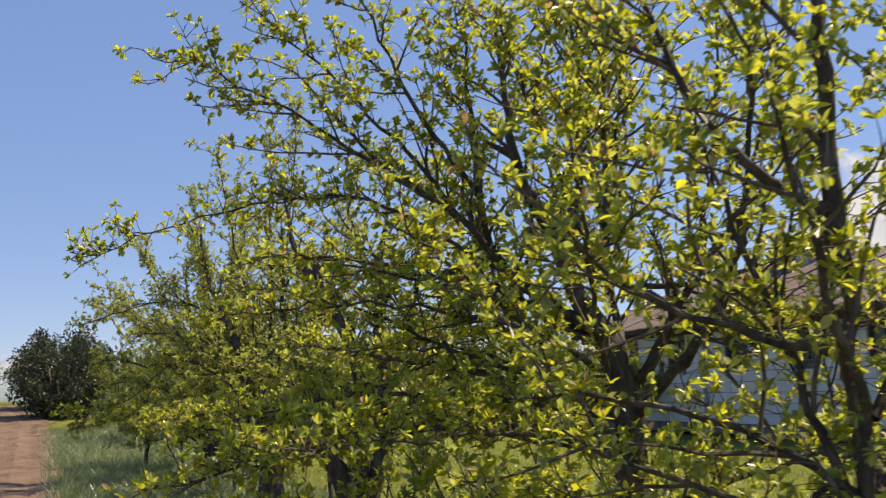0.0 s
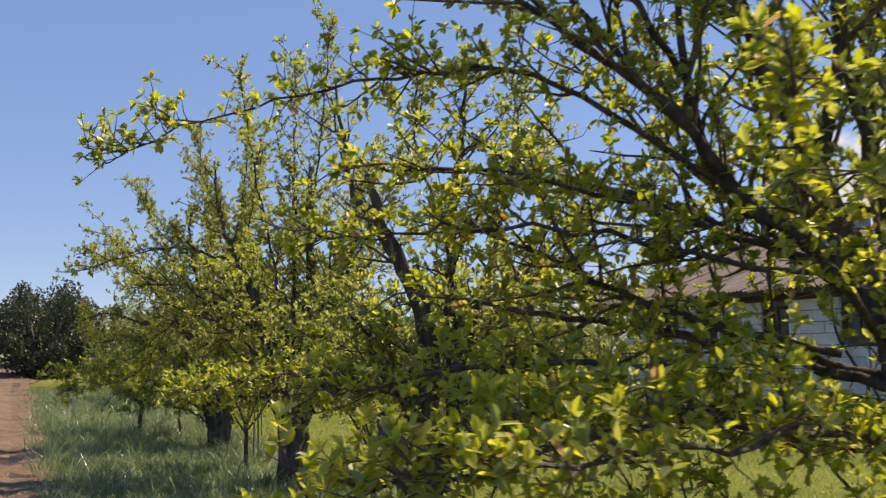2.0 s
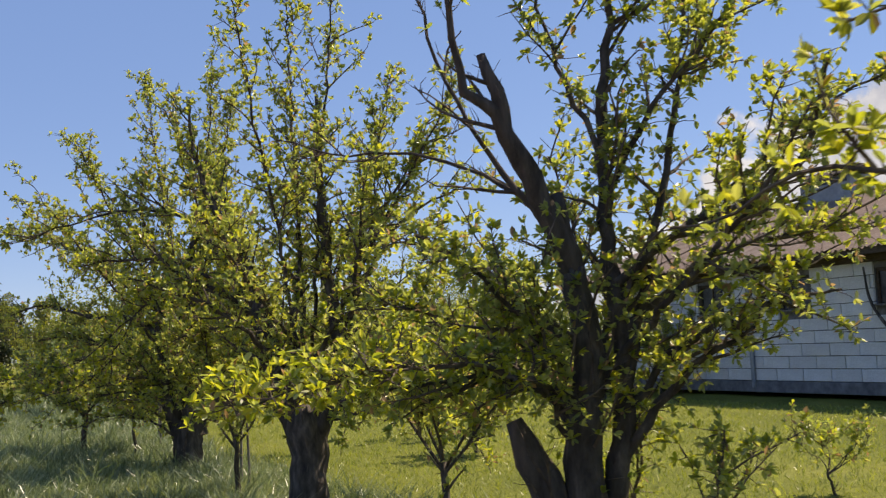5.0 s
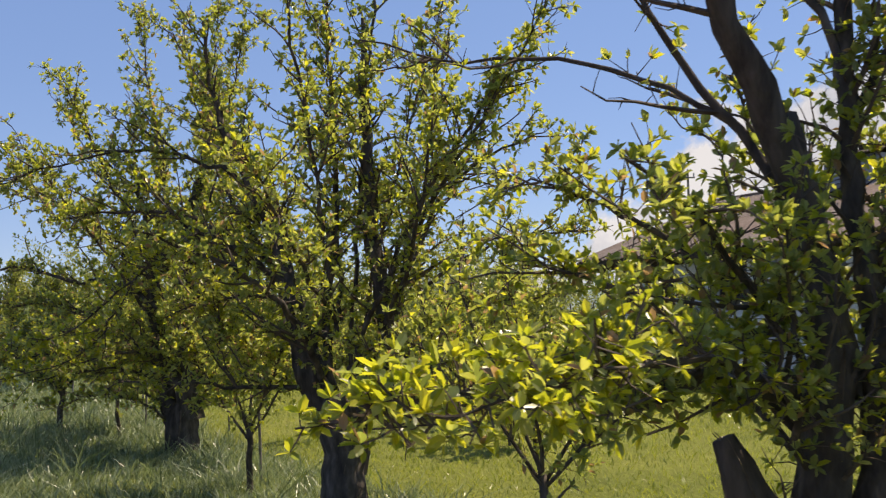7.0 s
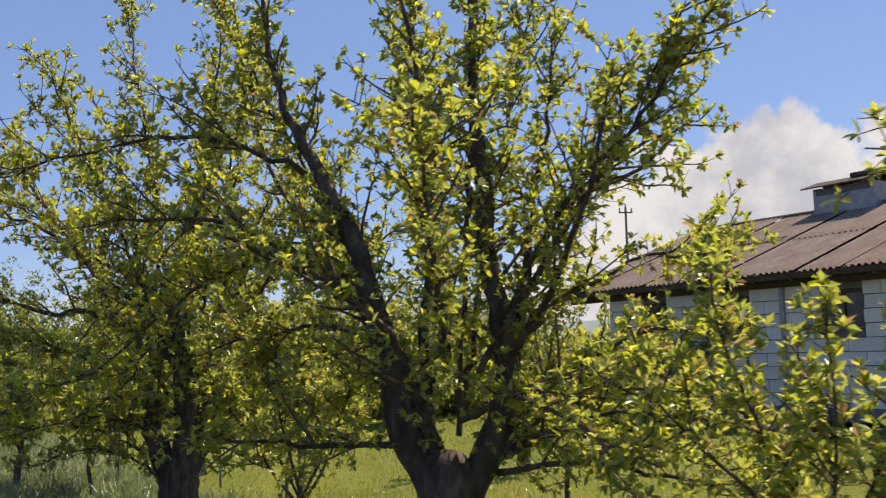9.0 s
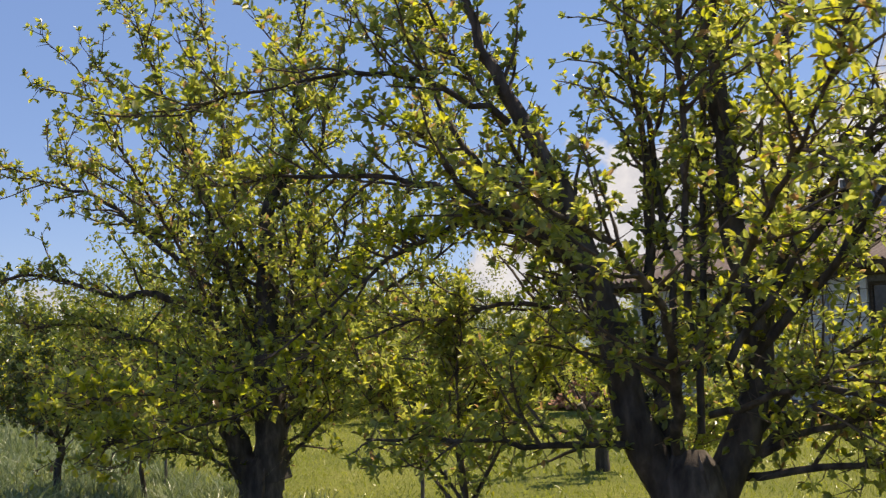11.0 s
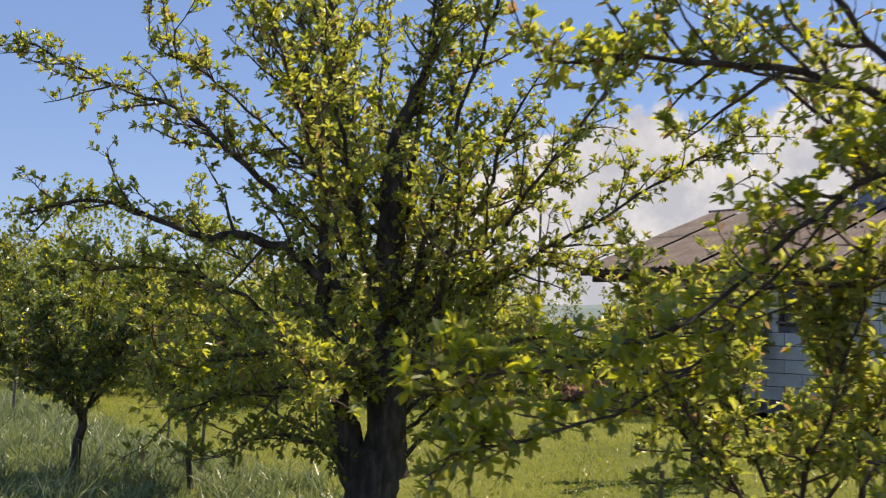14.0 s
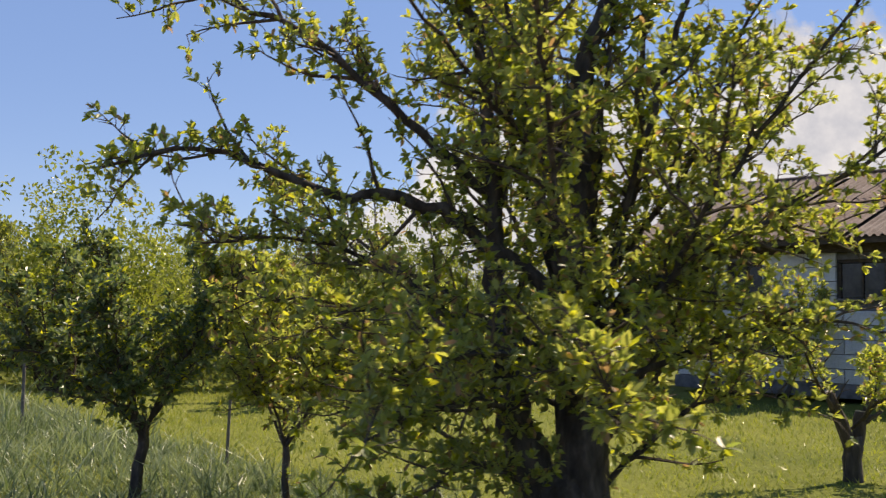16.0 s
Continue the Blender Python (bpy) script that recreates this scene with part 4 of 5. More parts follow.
def barn():
    rng = np.random.default_rng(31)
    root = tagged(new("barn"), "long low livestock barn of whitewashed blocks with a weathered sheet roof", "barn")
    root.matrix_world = BARN
    # core wall behind the blocks, left open at the windows
    ss = sorted([S0 + 0.02, S1 - 0.02] + [x for s, w in WINDOWS for x in (s, s + w)])
    zs = [0.0, SILL, HEAD, EAVE]
    solid = {(i, j): not (j == 1 and i % 2 == 1) for i in range(len(ss) - 1) for j in range(3)}
    vs = [(s, d, z) for d in (0.04, 0.28) for s in ss for z in zs]
    k0 = len(ss) * 4

    def at(i, j, k):
        return k * k0 + i * 4 + j

    fs = []
    for (i, j), there in solid.items():
        if not there:
            continue
        fs.append((at(i, j, 0), at(i + 1, j, 0), at(i + 1, j + 1, 0), at(i, j + 1, 0)))
        fs.append((at(i, j, 1), at(i, j + 1, 1), at(i + 1, j + 1, 1), at(i + 1, j, 1)))
        for (di, dj), (p, q) in {(-1, 0): ((0, 0), (0, 1)), (1, 0): ((1, 1), (1, 0)), (0, -1): ((1, 0), (0, 0)), (0, 1): ((0, 1), (1, 1))}.items():
            if not solid.get((i + di, j + dj), False):
                fs.append((at(i + p[0], j + p[1], 0), at(i + q[0], j + q[1], 0), at(i + q[0], j + q[1], 1), at(i + p[0], j + p[1], 1)))
    front = mesh_object("front_wall", vs, fs, MORTAR, root)
    for nm, s in (("end_wall", S0), ("end_wall", S1 - 0.28)):
        out = [(0.30, 0.0), (DEPTH, 0.0), (DEPTH, EAVE), (DEPTH / 2, RIDGE - 0.12), (0.30, EAVE)]
        v = [(s, d, z) for d, z in out] + [(s + 0.28, d, z) for d, z in out]
        n = len(out)
        f = [tuple(range(n)), tuple(range(n, 2 * n))[::-1]] + [(i, n + i, n + (i + 1) % n, (i + 1) % n) for i in range(n)]
        mesh_object(nm, v, f, BLOCK, root)
    v, f = quad_prism([(S0 + 0.3, 0), (S1 - 0.3, 0), (S1 - 0.3, EAVE), (S0 + 0.3, EAVE)], DEPTH - 0.28, DEPTH)
    mesh_object("back_wall", v, f, BLOCK, root)
    part("plinth", box_bm(S1 - S0 + 0.06, 0.10, 0.26, 0.012, ((S0 + S1) / 2, -0.02, 0.10)), PLINTH, root, "dark damp concrete plinth")
    # windows
    for s, w in WINDOWS:
        win = part("window", box_bm(w, 0.04, 0.07, 0.006, (s + w / 2, 0.10, HEAD - 0.035)), DARKWOOD, root, "dark dusty barn window with a timber frame")
        for x in (s + 0.03, s + w - 0.03):
            part("jamb", box_bm(0.06, 0.05, HEAD - SILL - 0.08, 0.006, (x, 0.10, (HEAD + SILL) / 2 - 0.035)), DARKWOOD, win)
        part("mullion", box_bm(0.04, 0.04, HEAD - SILL - 0.12, 0.005, (s + w / 2, 0.10, (HEAD + SILL) / 2 - 0.02)), DARKWOOD, win)
        part("sill", box_bm(w + 0.06, 0.16, 0.05, 0.008, (s + w / 2, 0.02, SILL + 0.012)), POST, win, "grey stone sill")
        for x in (s + w * 0.27, s + w * 0.73):
            part("pane", box_bm(w * 0.40, 0.01, HEAD - SILL - 0.14, 0, (x, 0.12, (HEAD + SILL) / 2 - 0.01)), PANE, win)
    # drain pipe, and beam under the eave, deepened to imitate the dark eave shadow
    part("drainpipe", box_bm(0.11, 0.10, EAVE - 0.1, 0.03, (4.3, -0.07, EAVE / 2)), TIN, root, "grey downpipe")
    part("eave_shadow_beam", box_bm(ROOF_END - S0, 0.18, 0.34, 0.012, ((S0 + ROOF_END) / 2 - 0.1, -0.05, EAVE - 0.01)), DARKWOOD, root)
    part("fascia", box_bm(ROOF_END - S0 + 0.2, 0.03, 0.13, 0.004, ((S0 + ROOF_END) / 2 - 0.15, -0.50, EAVE + 0.015)), DARKWOOD, root)
    for s in np.arange(S0 + 0.3, ROOF_END - 0.1, 0.95):
        ra = box_bm(0.07, 0.62, 0.11, 0, (0, 0, 0))
        bmesh.ops.rotate(ra, verts=ra.verts, matrix=Matrix.Rotation(radians(22), 3, "X"))
        bmesh.ops.translate(ra, verts=ra.verts, vec=(s, -0.24, EAVE + 0.06))
        part("rafter_tail", ra, DARKWOOD, root)
    # roof of overlapping corrugated sheets
    slope = math.atan2(RIDGE - EAVE - 0.05, DEPTH / 2 + 0.55)
    run = (DEPTH / 2 + 0.55) / math.cos(slope)
    rows, sheet_w = 2, 1.02
    sheet_l = run / rows + 0.12

    def sheet_mesh():
        nx, ny = 49, 3
        X = np.linspace(0, sheet_w, nx)
        Y = np.linspace(0, sheet_l, ny)
        v, f = [], []
        for k, dz in ((0, 0.0), (1, -0.007)):
            for y in Y:
                v += [(x, y, 0.026 * math.sin(x / 0.15 * 2 * math.pi) + dz) for x in X]
        for j in range(ny - 1):
            for i in range(nx - 1):
                a = j * nx + i
                f.append((a, a + 1, a + nx + 1, a + nx))
        low = nx * ny
        for i in range(nx - 1):
            f.append((i + 1, i, low + i, low + i + 1))
        me = bpy.data.meshes.new("roof_sheet")
        me.from_pydata(v, [], f)
        me.materials.append(ROOF)
        return me

    sheet = sheet_mesh()
    deck = [(-0.5, EAVE + 0.07), (DEPTH / 2, RIDGE - 0.04), (DEPTH + 0.5, EAVE + 0.07), (DEPTH + 0.5, EAVE + 0.02), (DEPTH / 2, RIDGE - 0.10), (-0.5, EAVE + 0.02)]
    v = [(S0 - 0.3, d, z) for d, z in deck] + [(ROOF_END - 0.05, d, z) for d, z in deck]
    f = [tuple(range(6)), tuple(range(6, 12))[::-1]] + [(i, 6 + i, 6 + (i + 1) % 6, (i + 1) % 6) for i in range(6)]
    roof = mesh_object("roof", v, f, DARKWOOD, root, "brown weathered corrugated sheet roof")
    cols = int((ROOF_END - S0 + 0.35) / (sheet_w + 0.03))
    pitch = (ROOF_END - S0 + 0.35) / cols
    for r in range(rows):
        for k in range(cols):
            ob = new("roof_sheet", sheet)
            ob.parent = roof
            up = r * run / rows
            m = Matrix.Translation((S0 - 0.35 + k * pitch, -0.57, EAVE + 0.085)) @ Matrix.Rotation(slope, 4, "X") @ Matrix.Translation((0, up, 0.012 * r + 0.020 * (k % 2) + rng.uniform(-0.004, 0.006))) @ Matrix.Rotation(rng.normal(0, 0.006), 4, "Z")
            ob.matrix_local = m
    part("ridge_cap", box_bm(ROOF_END - S0 + 0.3, 0.34, 0.06, 0.02, ((S0 + ROOF_END) / 2 - 0.15, DEPTH / 2, RIDGE + 0.06)), ROOF, roof)
    # vent on the ridge
    vent = part("roof_vent", box_bm(1.75, 0.95, 0.70, 0.01, (5.85, DEPTH / 2, RIDGE + 0.22)), TIN, root, "grey boarded ridge vent with a small pitched cap")
    for sgn in (-1, 1):
        cap = box_bm(2.15, 0.75, 0.035, 0.004, (0, 0, 0))
        bmesh.ops.rotate(cap, verts=cap.verts, matrix=Matrix.Rotation(radians(-17 * sgn), 3, "X"))
        bmesh.ops.translate(cap, verts=cap.verts, vec=(5.85, DEPTH / 2 + sgn * 0.35, RIDGE + 0.69))
        part("cap_board", cap, DARKWOOD, vent)
    # dark strip on the closed face, in place of the shade inside a slot
    part("slot_shade", box_bm(1.55, 0.02, 0.16, 0.002, (5.85, DEPTH / 2 - 0.485, RIDGE + 0.46)), PANE, vent, "dark strip standing for the shade inside a slot")
    part("cap_ridge", box_bm(0.75, 0.5, 0.12, 0.02, (5.4, DEPTH / 2, RIDGE + 0.82)), DARKWOOD, vent)
    # blocks of the front wall
    course, length, z0 = 0.28, 0.80, 0.24
    full = {}

    def block(w, h):
        key = (round(w, 2), round(h, 2))
        if key not in full:
            bm = box_bm(key[0] - 0.016, 0.06, key[1] - 0.016, 0.006)
            me = bpy.data.meshes.new("block")
            bm.to_mesh(me)
            bm.free()
            me.materials.append(BLOCK)
            full[key] = me
        return full[key]

    z, row = z0, 0
    while z < EAVE - 0.03:
        h = min(course, EAVE - z)
        s = S0 + (0 if row % 2 else -length / 2)
        while s < S1:
            a, e = max(s, S0), min(s + length, S1)
            spans = [(a, e)]
            for ws, ww in WINDOWS:
                if z + h > SILL + 0.02 and z < HEAD - 0.02:
                    nxt = []
                    for p, q in spans:
                        if q <= ws or p >= ws + ww:
                            nxt.append((p, q))
                        else:
                            if p < ws:
                                nxt.append((p, ws))
                            if q > ws + ww:
                                nxt.append((ws + ww, q))
                    spans = nxt
            for p, q in spans:
                if q - p > 0.06:
                    ob = new("block", block(q - p, h))
                    ob.parent = front
                    ob.matrix_local = Matrix.Translation(((p + q) / 2, 0.012 + rng.uniform(-0.006, 0.006), z + h / 2)) @ Matrix.Rotation(rng.normal(0, 0.006), 4, "Y")
            s += length
        z += course
        row += 1
    return root


barn()

# ---------------------------------------------------------------- young trees and posts
def young_limbs(rng, height, stem, spread):
    fork = height * 0.30
    bend = rng.normal(0, 0.06, 2)
    out = [("trunk", 0.1, [(0, 0, -0.05, stem), (bend[0], bend[1], fork * 0.5, stem * 0.85), (bend[0] * 1.5, bend[1] * 1.5, fork, stem * 0.8)])]
    a0 = rng.uniform(0, 6.28)
    for k in range(6):
        a = a0 + k * 2.4
        r = spread * rng.uniform(0.6, 1.0)
        x, y = math.cos(a) * r, math.sin(a) * r
        h = height * rng.uniform(0.75, 1.0)
        out.append(("limb", 0.9, [(bend[0] * 1.5, bend[1] * 1.5, fork * rng.uniform(0.8, 1.0), stem * 0.55), (x * 0.45, y * 0.45, fork + (h - fork) * 0.3, stem * 0.4), (x * 0.9, y * 0.9, fork + (h - fork) * 0.65, stem * 0.25), (x * 1.05, y * 1.05, h, 0.005)]))
    return out


YOUNG = "young fruit trees"
# foot, height, stem, spread
for i, (x, y, h, stem, spread, full, mt) in enumerate([
        (-7.9, 22.6, 2.05, 0.05, 0.9, 1.7, LEAF_COOL), (-6.85, 22.0, 2.0, 0.03, 0.9, 1.2, LEAF), (-2.15, 12.8, 2.3, 0.035, 0.9, 0.9, LEAF),
        (-4.4, 16.6, 2.1, 0.035, 0.85, 1.15, LEAF), (1.6, 14.4, 0.7, 0.015, 0.35, 0.8, LEAF), (4.3, 30.4, 2.5, 0.05, 1.1, 1.4, LEAF), (2.7, 29.6, 1.9, 0.035, 0.8, 1.2, LEAF), (-1.4, 19.6, 1.4, 0.035, 0.7, 1.2, LEAF), (-4.7, 32.0, 2.4, 0.06, 1.1, 1.2, LEAF_DULL), (-10.2, 29.5, 2.6, 0.06, 1.2, 1.3, LEAF_DULL), (-12.6, 34.5, 2.8, 0.07, 1.3, 1.3, LEAF_DULL)]):
    fruit_tree("young_fruit_tree", (x, y, float(rise(x, y))), young_limbs(np.random.default_rng(50 + i), h, stem, spread), 60 + i, "young fruit tree with a thin bent stem and cool green leaves" if mt is LEAF_COOL else "young fruit tree with a thin bent stem in the grass", density=1.3 * full, reach=0.5, low=0.45, young=0.15, group=YOUNG, mat=mt, leaf=0.06)


def pruned_tree():
    """A young tree sawn back to two short stems, with new leafy shoots round the pale cuts."""
    limbs = [
        ("trunk", 0.2, [(0, 0, -0.1, 0.10), (0, 0, 0.2, 0.088), (0.0, 0, 0.42, 0.085)]),
        ("stump", 0.0, [(-0.02, 0, 0.3, 0.07), (-0.12, 0, 0.58, 0.062), (-0.27, 0.02, 0.86, 0.055)]),
        ("stump", 0.0, [(0.03, 0, 0.3, 0.07), (0.09, 0.01, 0.5, 0.062), (0.12, 0.02, 0.66, 0.058)]),
        ("stump", 0.0, [(0.1, 0, 0.55, 0.03), (0.22, -0.02, 0.6, 0.024), (0.33, -0.03, 0.67, 0.02)]),
        ("limb", 0.9, [(-0.12, 0, 0.55, 0.03), (-0.5, -0.1, 0.95, 0.022), (-0.75, -0.15, 1.4, 0.014), (-0.8, -0.2, 1.85, 0.006)]),
        ("limb", 0.9, [(-0.2, 0, 0.75, 0.025), (-0.35, 0.2, 1.2, 0.02), (-0.55, 0.35, 1.6, 0.013), (-0.6, 0.4, 1.95, 0.006)]),
        ("limb", 0.9, [(0.1, 0, 0.6, 0.028), (0.35, 0.1, 0.95, 0.02), (0.6, 0.15, 1.2, 0.013), (0.85, 0.2, 1.3, 0.006)]),
        ("limb", 0.9, [(0.1, 0, 0.55, 0.026), (0.15, -0.3, 0.95, 0.02), (0.3, -0.5, 1.35, 0.013), (0.35, -0.6, 1.75, 0.006)]),
        ("limb", 0.9, [(0.0, 0, 0.5, 0.026), (-0.05, -0.35, 0.85, 0.02), (-0.25, -0.6, 1.1, 0.013), (-0.45, -0.8, 1.2, 0.006)]),
    ]
    root = fruit_tree("pruned_fruit_tree", (-1.15, 22.6, 0), limbs, 71, "sawn-back fruit tree with pale cut stems and fresh shoots", density=0.95, reach=0.4, low=0.5, young=0.25, leaf=0.06)
    for x, y, z, r, tilt in ((-0.272, 0.02, 0.865, 0.05, -30), (0.122, 0.02, 0.667, 0.053, 8), (0.335, -0.03, 0.673, 0.018, 50)):
        bm = bmesh.new()
        bmesh.ops.create_cone(bm, cap_ends=True, segments=12, radius1=r, radius2=r * 0.93, depth=0.012)
        bmesh.ops.rotate(bm, verts=bm.verts, matrix=Matrix.Rotation(radians(tilt), 3, "Y"))
        bmesh.ops.translate(bm, verts=bm.verts, vec=(x, y, z))
        part("cut_face", bm, CUTWOOD, root, "pale sawn end grain")
    return root


pruned_tree()


def post(x, y, h, r, lean):
    rng = np.random.default_rng(int(abs(x * 100)))
    line = smooth_line([(0, 0, -0.15, r), (lean * 0.5, 0.01, h * 0.5, r * 0.95), (lean, 0, h, r * 0.85)], 0.15)
    v, f = tube(line, 8, rng, 0.05)
    ob = mesh_object("stake", v, f.tolist() + [list(range(len(v) - 8, len(v)))], POST)
    ob.matrix_world = pose(x, y, float(rise(x, y)))
    return tagged(ob, "thin weathered wooden stake standing in the grass", "stake", "stakes in the grass")


for x, y, h, r, lean in ((-4.5, 17.6, 0.8, 0.017, 0.02), (-4.35, 17.3, 0.75, 0.016, -0.02), (-6.7, 23.0, 0.7, 0.018, 0.02), (-5.3, 22.2, 0.6, 0.016, 0.0), (-7.0, 24.2, 0.65, 0.016, 0.02), (-8.9, 26.9, 0.8, 0.02, 0.0)):
    post(x, y, h, r, lean)


# ---------------------------------------------------------------- hedge, far trees, hills, clouds
def bush(name, base, radius, height, count, leaf, mat, seed, label, category="bush", group="", trunk=0.05):
    """A rounded uneven bush: stems, and clumps of leaves gathered at their ends."""
    rng = np.random.default_rng(seed)
    root = tagged(new(name), label, category, group)
    root.matrix_world = pose(*base)
    stems, ends = [], []
    for k in range(int(12 + radius * 8)):
        a, q = rng.uniform(0, 6.28), rng.uniform(0.15, 1.0) ** 0.6
        tip = 0.9 * np.array([math.cos(a) * radius * q, math.sin(a) * radius * q, height * (1.02 - 0.62 * q * q) * rng.uniform(0.6, 1.08)])
        st = np.array([math.cos(a) * radius * 0.12, math.sin(a) * radius * 0.12, -0.05])
        stems.append(smooth_line([(*st, trunk), (*(st * 0.5 + tip * 0.5 + [0, 0, 0.12 * height]), trunk * 0.55), (*(tip * 0.72), 0.004)], 0.5))
        for t in np.linspace(0.35, 1.0, 7):
            c = st * (1 - t) + tip * t + rng.normal(0, 0.06 * radius, 3)
            ends.append((c, rng.uniform(0.14, 0.30) * radius * (1.2 - 0.78 * t)))
    vs, fs, off = [], [], 0
    for st in stems:
        v, f = tube(st, 5, rng)
        vs.append(v), fs.append(f + off)
        off += len(v)
    tagged(fast_mesh("stemwork", np.vstack(vs), np.vstack(fs), TWIG, root), kind="stuff")
    pick = rng.integers(0, len(ends), count)
    cen, rad = np.array([e[0] for e in ends])[pick], np.array([e[1] for e in ends])[pick]
    d = rng.normal(0, 1, (count, 3))
    d /= np.linalg.norm(d, axis=1)[:, None]
    pos = cen + d * (rad * rng.uniform(0.3, 1.0, count) ** 0.5)[:, None]
    pos[:, 2] = np.maximum(pos[:, 2], 0.05)
    v, f = leaf_mesh(pos, d + rng.normal(0, 0.8, (count, 3)) + [0, 0, 0.2], rng.normal(0, 0.6, (count, 3)) + [0, 0, 1], leaf * rng.uniform(0.6, 1.3, count), rng, 0.62, True)
    tagged(fast_mesh("foliage", v, f, mat, root), kind="stuff")
    return root


def brick_heap():
    rng = np.random.default_rng(91)
    root = tagged(new("brick_heap"), "low heap of broken orange bricks in the grass by the barn", "bricks")
    root.matrix_world = pose(3.0, 34.8, 0)
    bm = box_bm(0.25, 0.12, 0.065, 0.006)
    me = bpy.data.meshes.new("brick")
    bm.to_mesh(me)
    bm.free()
    me.materials.append(BRICK)
    for k in range(240):
        a, q = rng.uniform(0, 6.28), rng.uniform(0, 1) ** 0.6
        ob = new("brick", me)
        ob.parent = root
        ob.matrix_local = pose(math.cos(a) * q * 0.95, math.sin(a) * q * 0.8, 0.03 + 0.85 * (1 - q) * rng.uniform(0.55, 1), *rng.normal(0, 22, 2), rng.uniform(0, 360))
    return root


brick_heap()


def vine():
    """A leafless crooked stem leaning on the barn wall."""
    rng = np.random.default_rng(92)
    root = tagged(new("climbing_vine"), "bare crooked vine stem leaning on the barn wall", "vine")
    root.matrix_world = BARN
    for k, pts in enumerate(([(0.0, -0.35, -0.1, 0.045), (-0.3, -0.3, 0.7, 0.04), (0.2, -0.2, 1.25, 0.036), (0.7, -0.15, 1.9, 0.03), (0.85, -0.12, 2.65, 0.02)], [(-0.3, -0.3, 0.7, 0.03), (-0.8, -0.25, 1.2, 0.024), (-1.0, -0.18, 1.9, 0.02), (-0.85, -0.14, 2.6, 0.012)])):
        v, f = tube(smooth_line(pts, 0.15), 7, rng, 0.12)
        mesh_object("stem", v, f, BARK, root, smooth=True)
    return root


vine()


def utility_pole():
    root = tagged(new("utility_pole"), "thin far-off utility pole with a short crossarm", "pole")
    root.matrix_world = pose(26.2, 92.9, 0)
    rng = np.random.default_rng(93)
    v, f = tube(np.array([(0, 0, -0.5, 0.16), (0, 0, 7, 0.13), (0, 0, 14.2, 0.10)]), 8, rng)
    mesh_object("shaft", v, f, POST, root)
    part("crossarm", box_bm(1.3, 0.1, 0.12, 0.01, (0, 0, 13.7)), POST, root)
    for x in (-0.55, 0.0, 0.55):
        part("insulator", box_bm(0.12, 0.12, 0.35, 0.03, (x, 0, 13.95 if x else 14.3)), TIN, root)
    return root


utility_pole()
HEDGE = "bushes of the hedge"
rng = np.random.default_rng(77)
k = 0
for x, y, r, h in ((0.2, 36.2, 1.5, 2.2), (-1.4, 35.5, 1.9, 2.4), (-4.6, 35.0, 2.2, 2.8), (-8.6, 35.2, 2.6, 4.1), (1.2, 38.5, 2.3, 3.4), (-2.6, 39.5, 2.6, 3.6), (-6.4, 39.0, 2.6, 3.8), (-11.6, 38.0, 2.7, 3.9), (3.6, 37.8, 1.8, 3.0), (5.6, 37.4, 1.7, 2.9), (-1.6, 33.0, 1.3, 2.2),
                   (-10.0, 43.0, 3.0, 4.3), (-4.2, 44.0, 3.0, 4.4), (0.0, 44.5, 3.2, 5.2), (3.2, 47.0, 3.2, 5.0), (-14.5, 45.0, 3.1, 4.2)):
    bush("hedge_bush", (x, y, float(rise(x, y))), r * 1.1, h * 1.22, int(4100 * r), 0.11, LEAF_DULL if k % 3 else GRASS_LAWN, 200 + k, "dense uneven green hedge bush behind the orchard grass", group=HEDGE)
    k += 1
FAR = "trees at the far end of the field"
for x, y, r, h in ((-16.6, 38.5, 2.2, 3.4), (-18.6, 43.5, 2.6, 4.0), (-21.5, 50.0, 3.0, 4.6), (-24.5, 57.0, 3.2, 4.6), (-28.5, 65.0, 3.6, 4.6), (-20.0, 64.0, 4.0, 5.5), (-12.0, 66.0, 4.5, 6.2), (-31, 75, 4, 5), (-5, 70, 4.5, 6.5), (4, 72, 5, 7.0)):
    # the nearer trees on the left get their shaded side through the leaf colour
    bush("far_tree", (x, y, float(rise(x, y))), r, h, int((3600 if y < 60 else 1900) * r), 0.15 if y < 60 else 0.2, LEAF_SHADED if y < 60 and x < -15 else LEAF_DULL, 300 + k, "leafy tree far off beside the field, the dark ones coloured as in shade", "tree", FAR, 0.12)
    k += 1


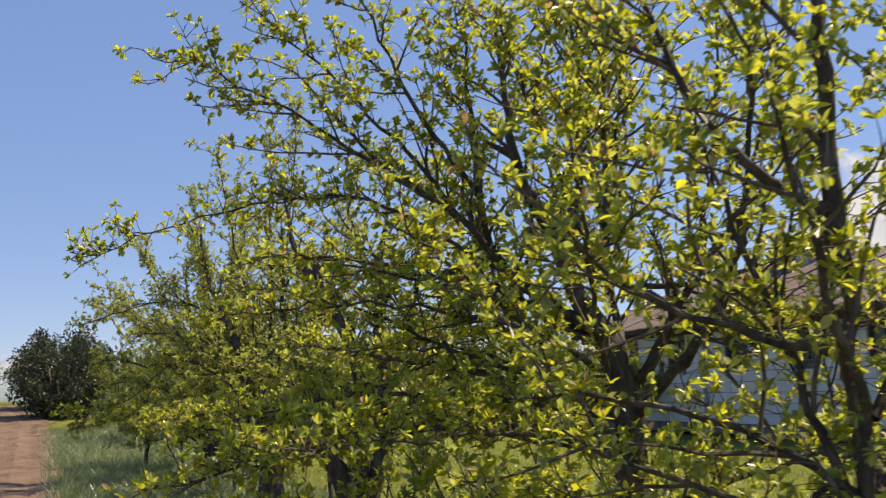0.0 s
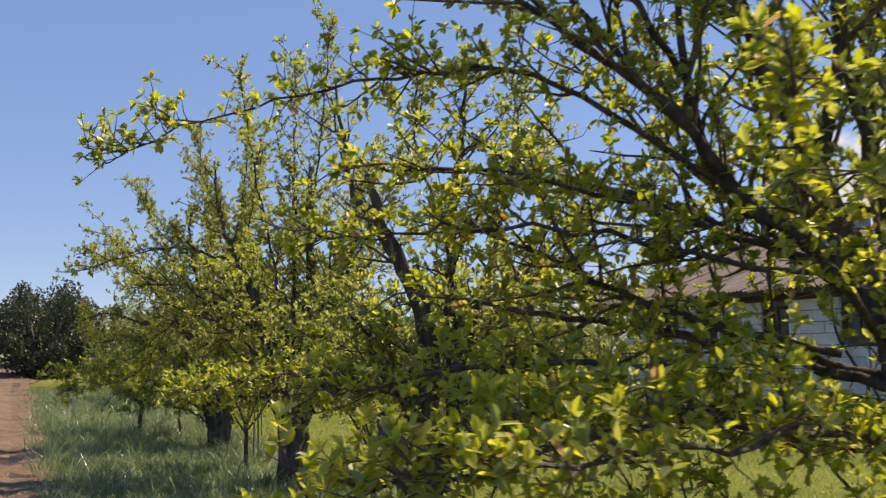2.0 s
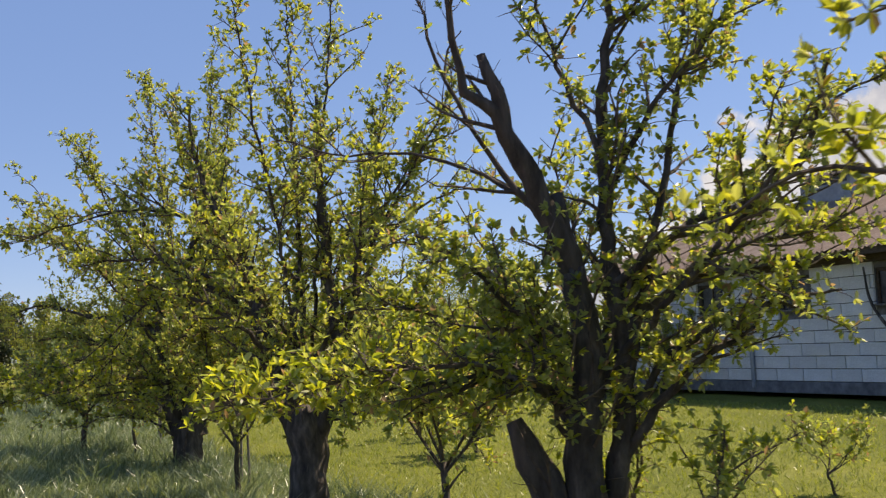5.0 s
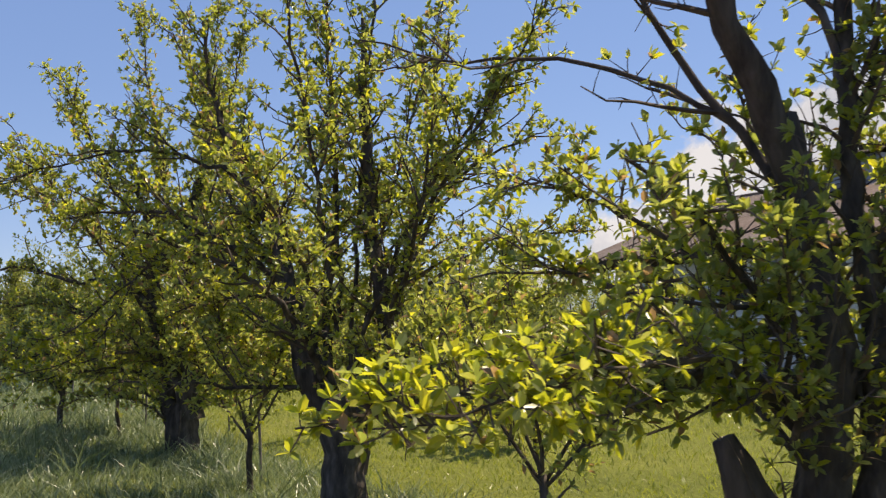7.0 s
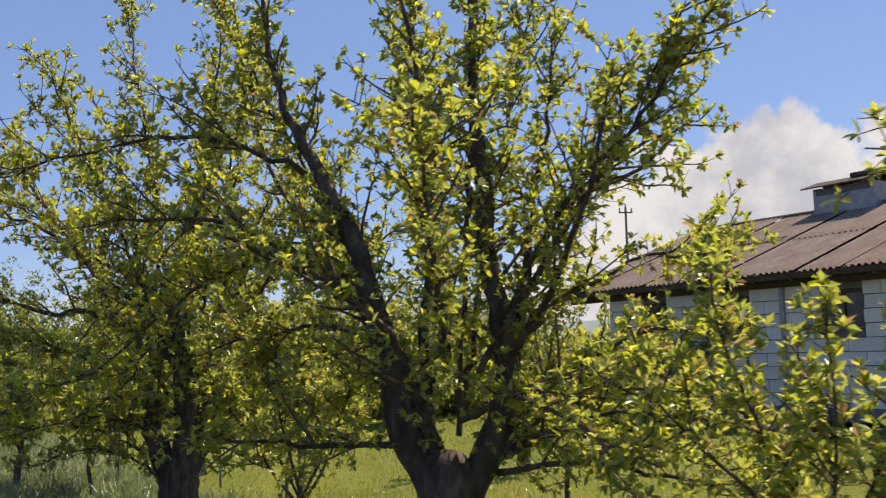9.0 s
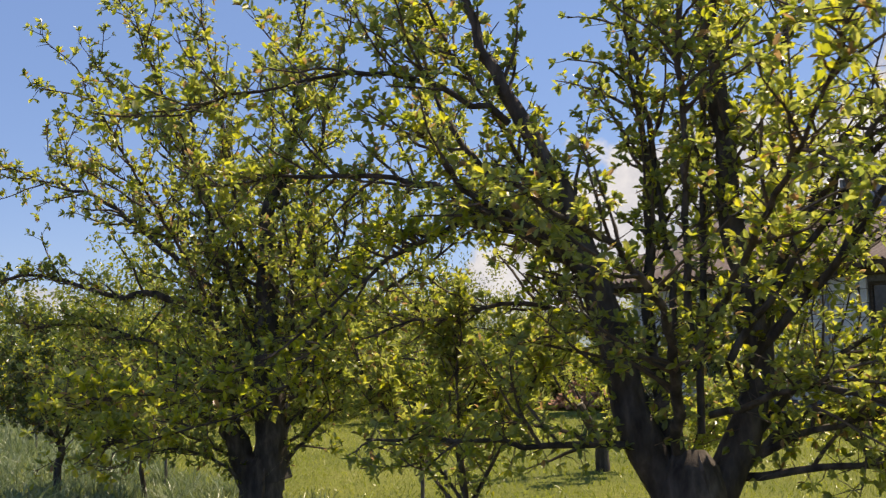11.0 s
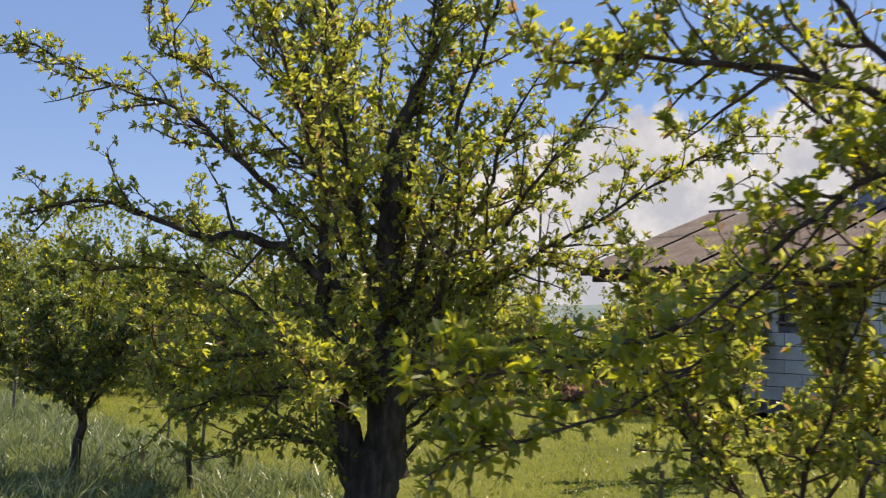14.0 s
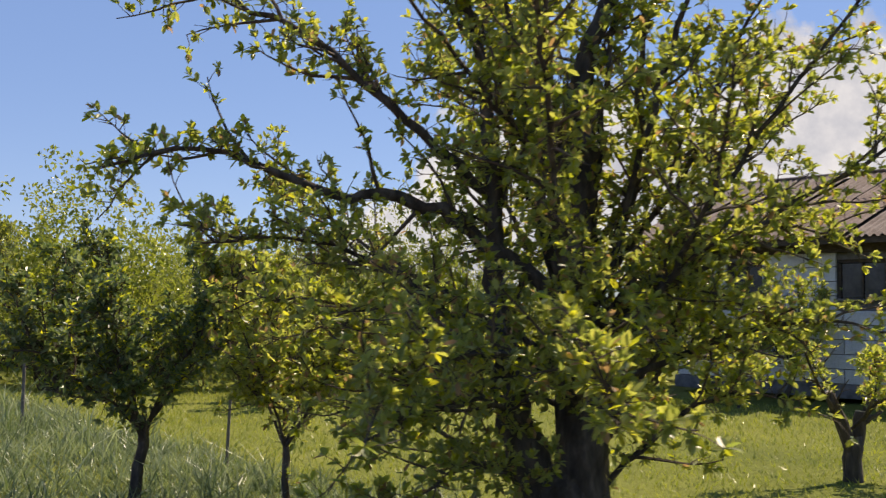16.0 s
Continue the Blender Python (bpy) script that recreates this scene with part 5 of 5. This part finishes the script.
def ridge(name, dist, height, seed, label):
    rng = np.random.default_rng(seed)
    a = np.radians(np.linspace(-75, 75, 121))
    ph = rng.uniform(0, 6.28, 5)
    h = height * (0.6 + 0.2 * np.sin(a * 3 + ph[0]) + 0.12 * np.sin(a * 7 + ph[1]) + 0.05 * np.sin(a * 19 + ph[2]) + 0.02 * np.sin(a * 53 + ph[3]))
    foot = np.stack([np.sin(a) * dist, np.cos(a) * dist, np.full_like(a, -5)], -1)
    top = np.stack([np.sin(a) * dist * 1.15, np.cos(a) * dist * 1.15, h], -1)
    back = np.stack([np.sin(a) * dist * 1.4, np.cos(a) * dist * 1.4, np.full_like(a, -5)], -1)
    v = np.stack([foot, top, back], 1).reshape(-1, 3)
    i = (np.arange(120) * 3)[:, None]
    f = np.concatenate([i + [0, 3, 4, 1], i + [1, 4, 5, 2]], 1).reshape(-1, 4)
    return tagged(fast_mesh(name, v, f, HILL, smooth=True), label, "hills", kind="structure")


ridge("hills", 700, 38, 5, "low hazy blue-green hills along the horizon")


def clouds():
    """A bank of cumulus far beyond the barn."""
    dist = 2200
    az = np.radians(np.linspace(-70, 100, 90))
    el = np.radians(np.linspace(0.2, 24, 34))
    A, E = np.meshgrid(az, el, indexing="ij")
    v = np.stack([np.sin(A) * np.cos(E), np.cos(A) * np.cos(E), np.sin(E)], -1) * dist
    ad, ed = np.degrees(A), np.degrees(E)
    side = 1 / (1 + np.exp(-(ad - 15) / 2.0))
    top = 5.5 + side * (5.2 + np.clip((ad - 16) * 0.22, 0, 6)) + 0.5 * np.sin(np.radians(ad) * 21)
    cover = 0.27 * np.clip((top - ed) / 3.5, -1, 1) - 0.22 * (1 - side)
    m = len(el)
    i, j = np.meshgrid(np.arange(len(az) - 1), np.arange(m - 1), indexing="ij")
    f = np.stack([i * m + j, (i + 1) * m + j, (i + 1) * m + j + 1, i * m + j + 1], -1).reshape(-1, 4)
    ob = fast_mesh("backdrop", v.reshape(-1, 3), f, CLOUD, smooth=True)
    at = ob.data.attributes.new("cover", "FLOAT", "POINT")
    at.data.foreach_set("value", cover.ravel().astype(np.float32))
    ob.visible_shadow = False
    return tagged(ob, "bank of white fair-weather cumulus clouds far off", "clouds", kind="structure")


clouds()
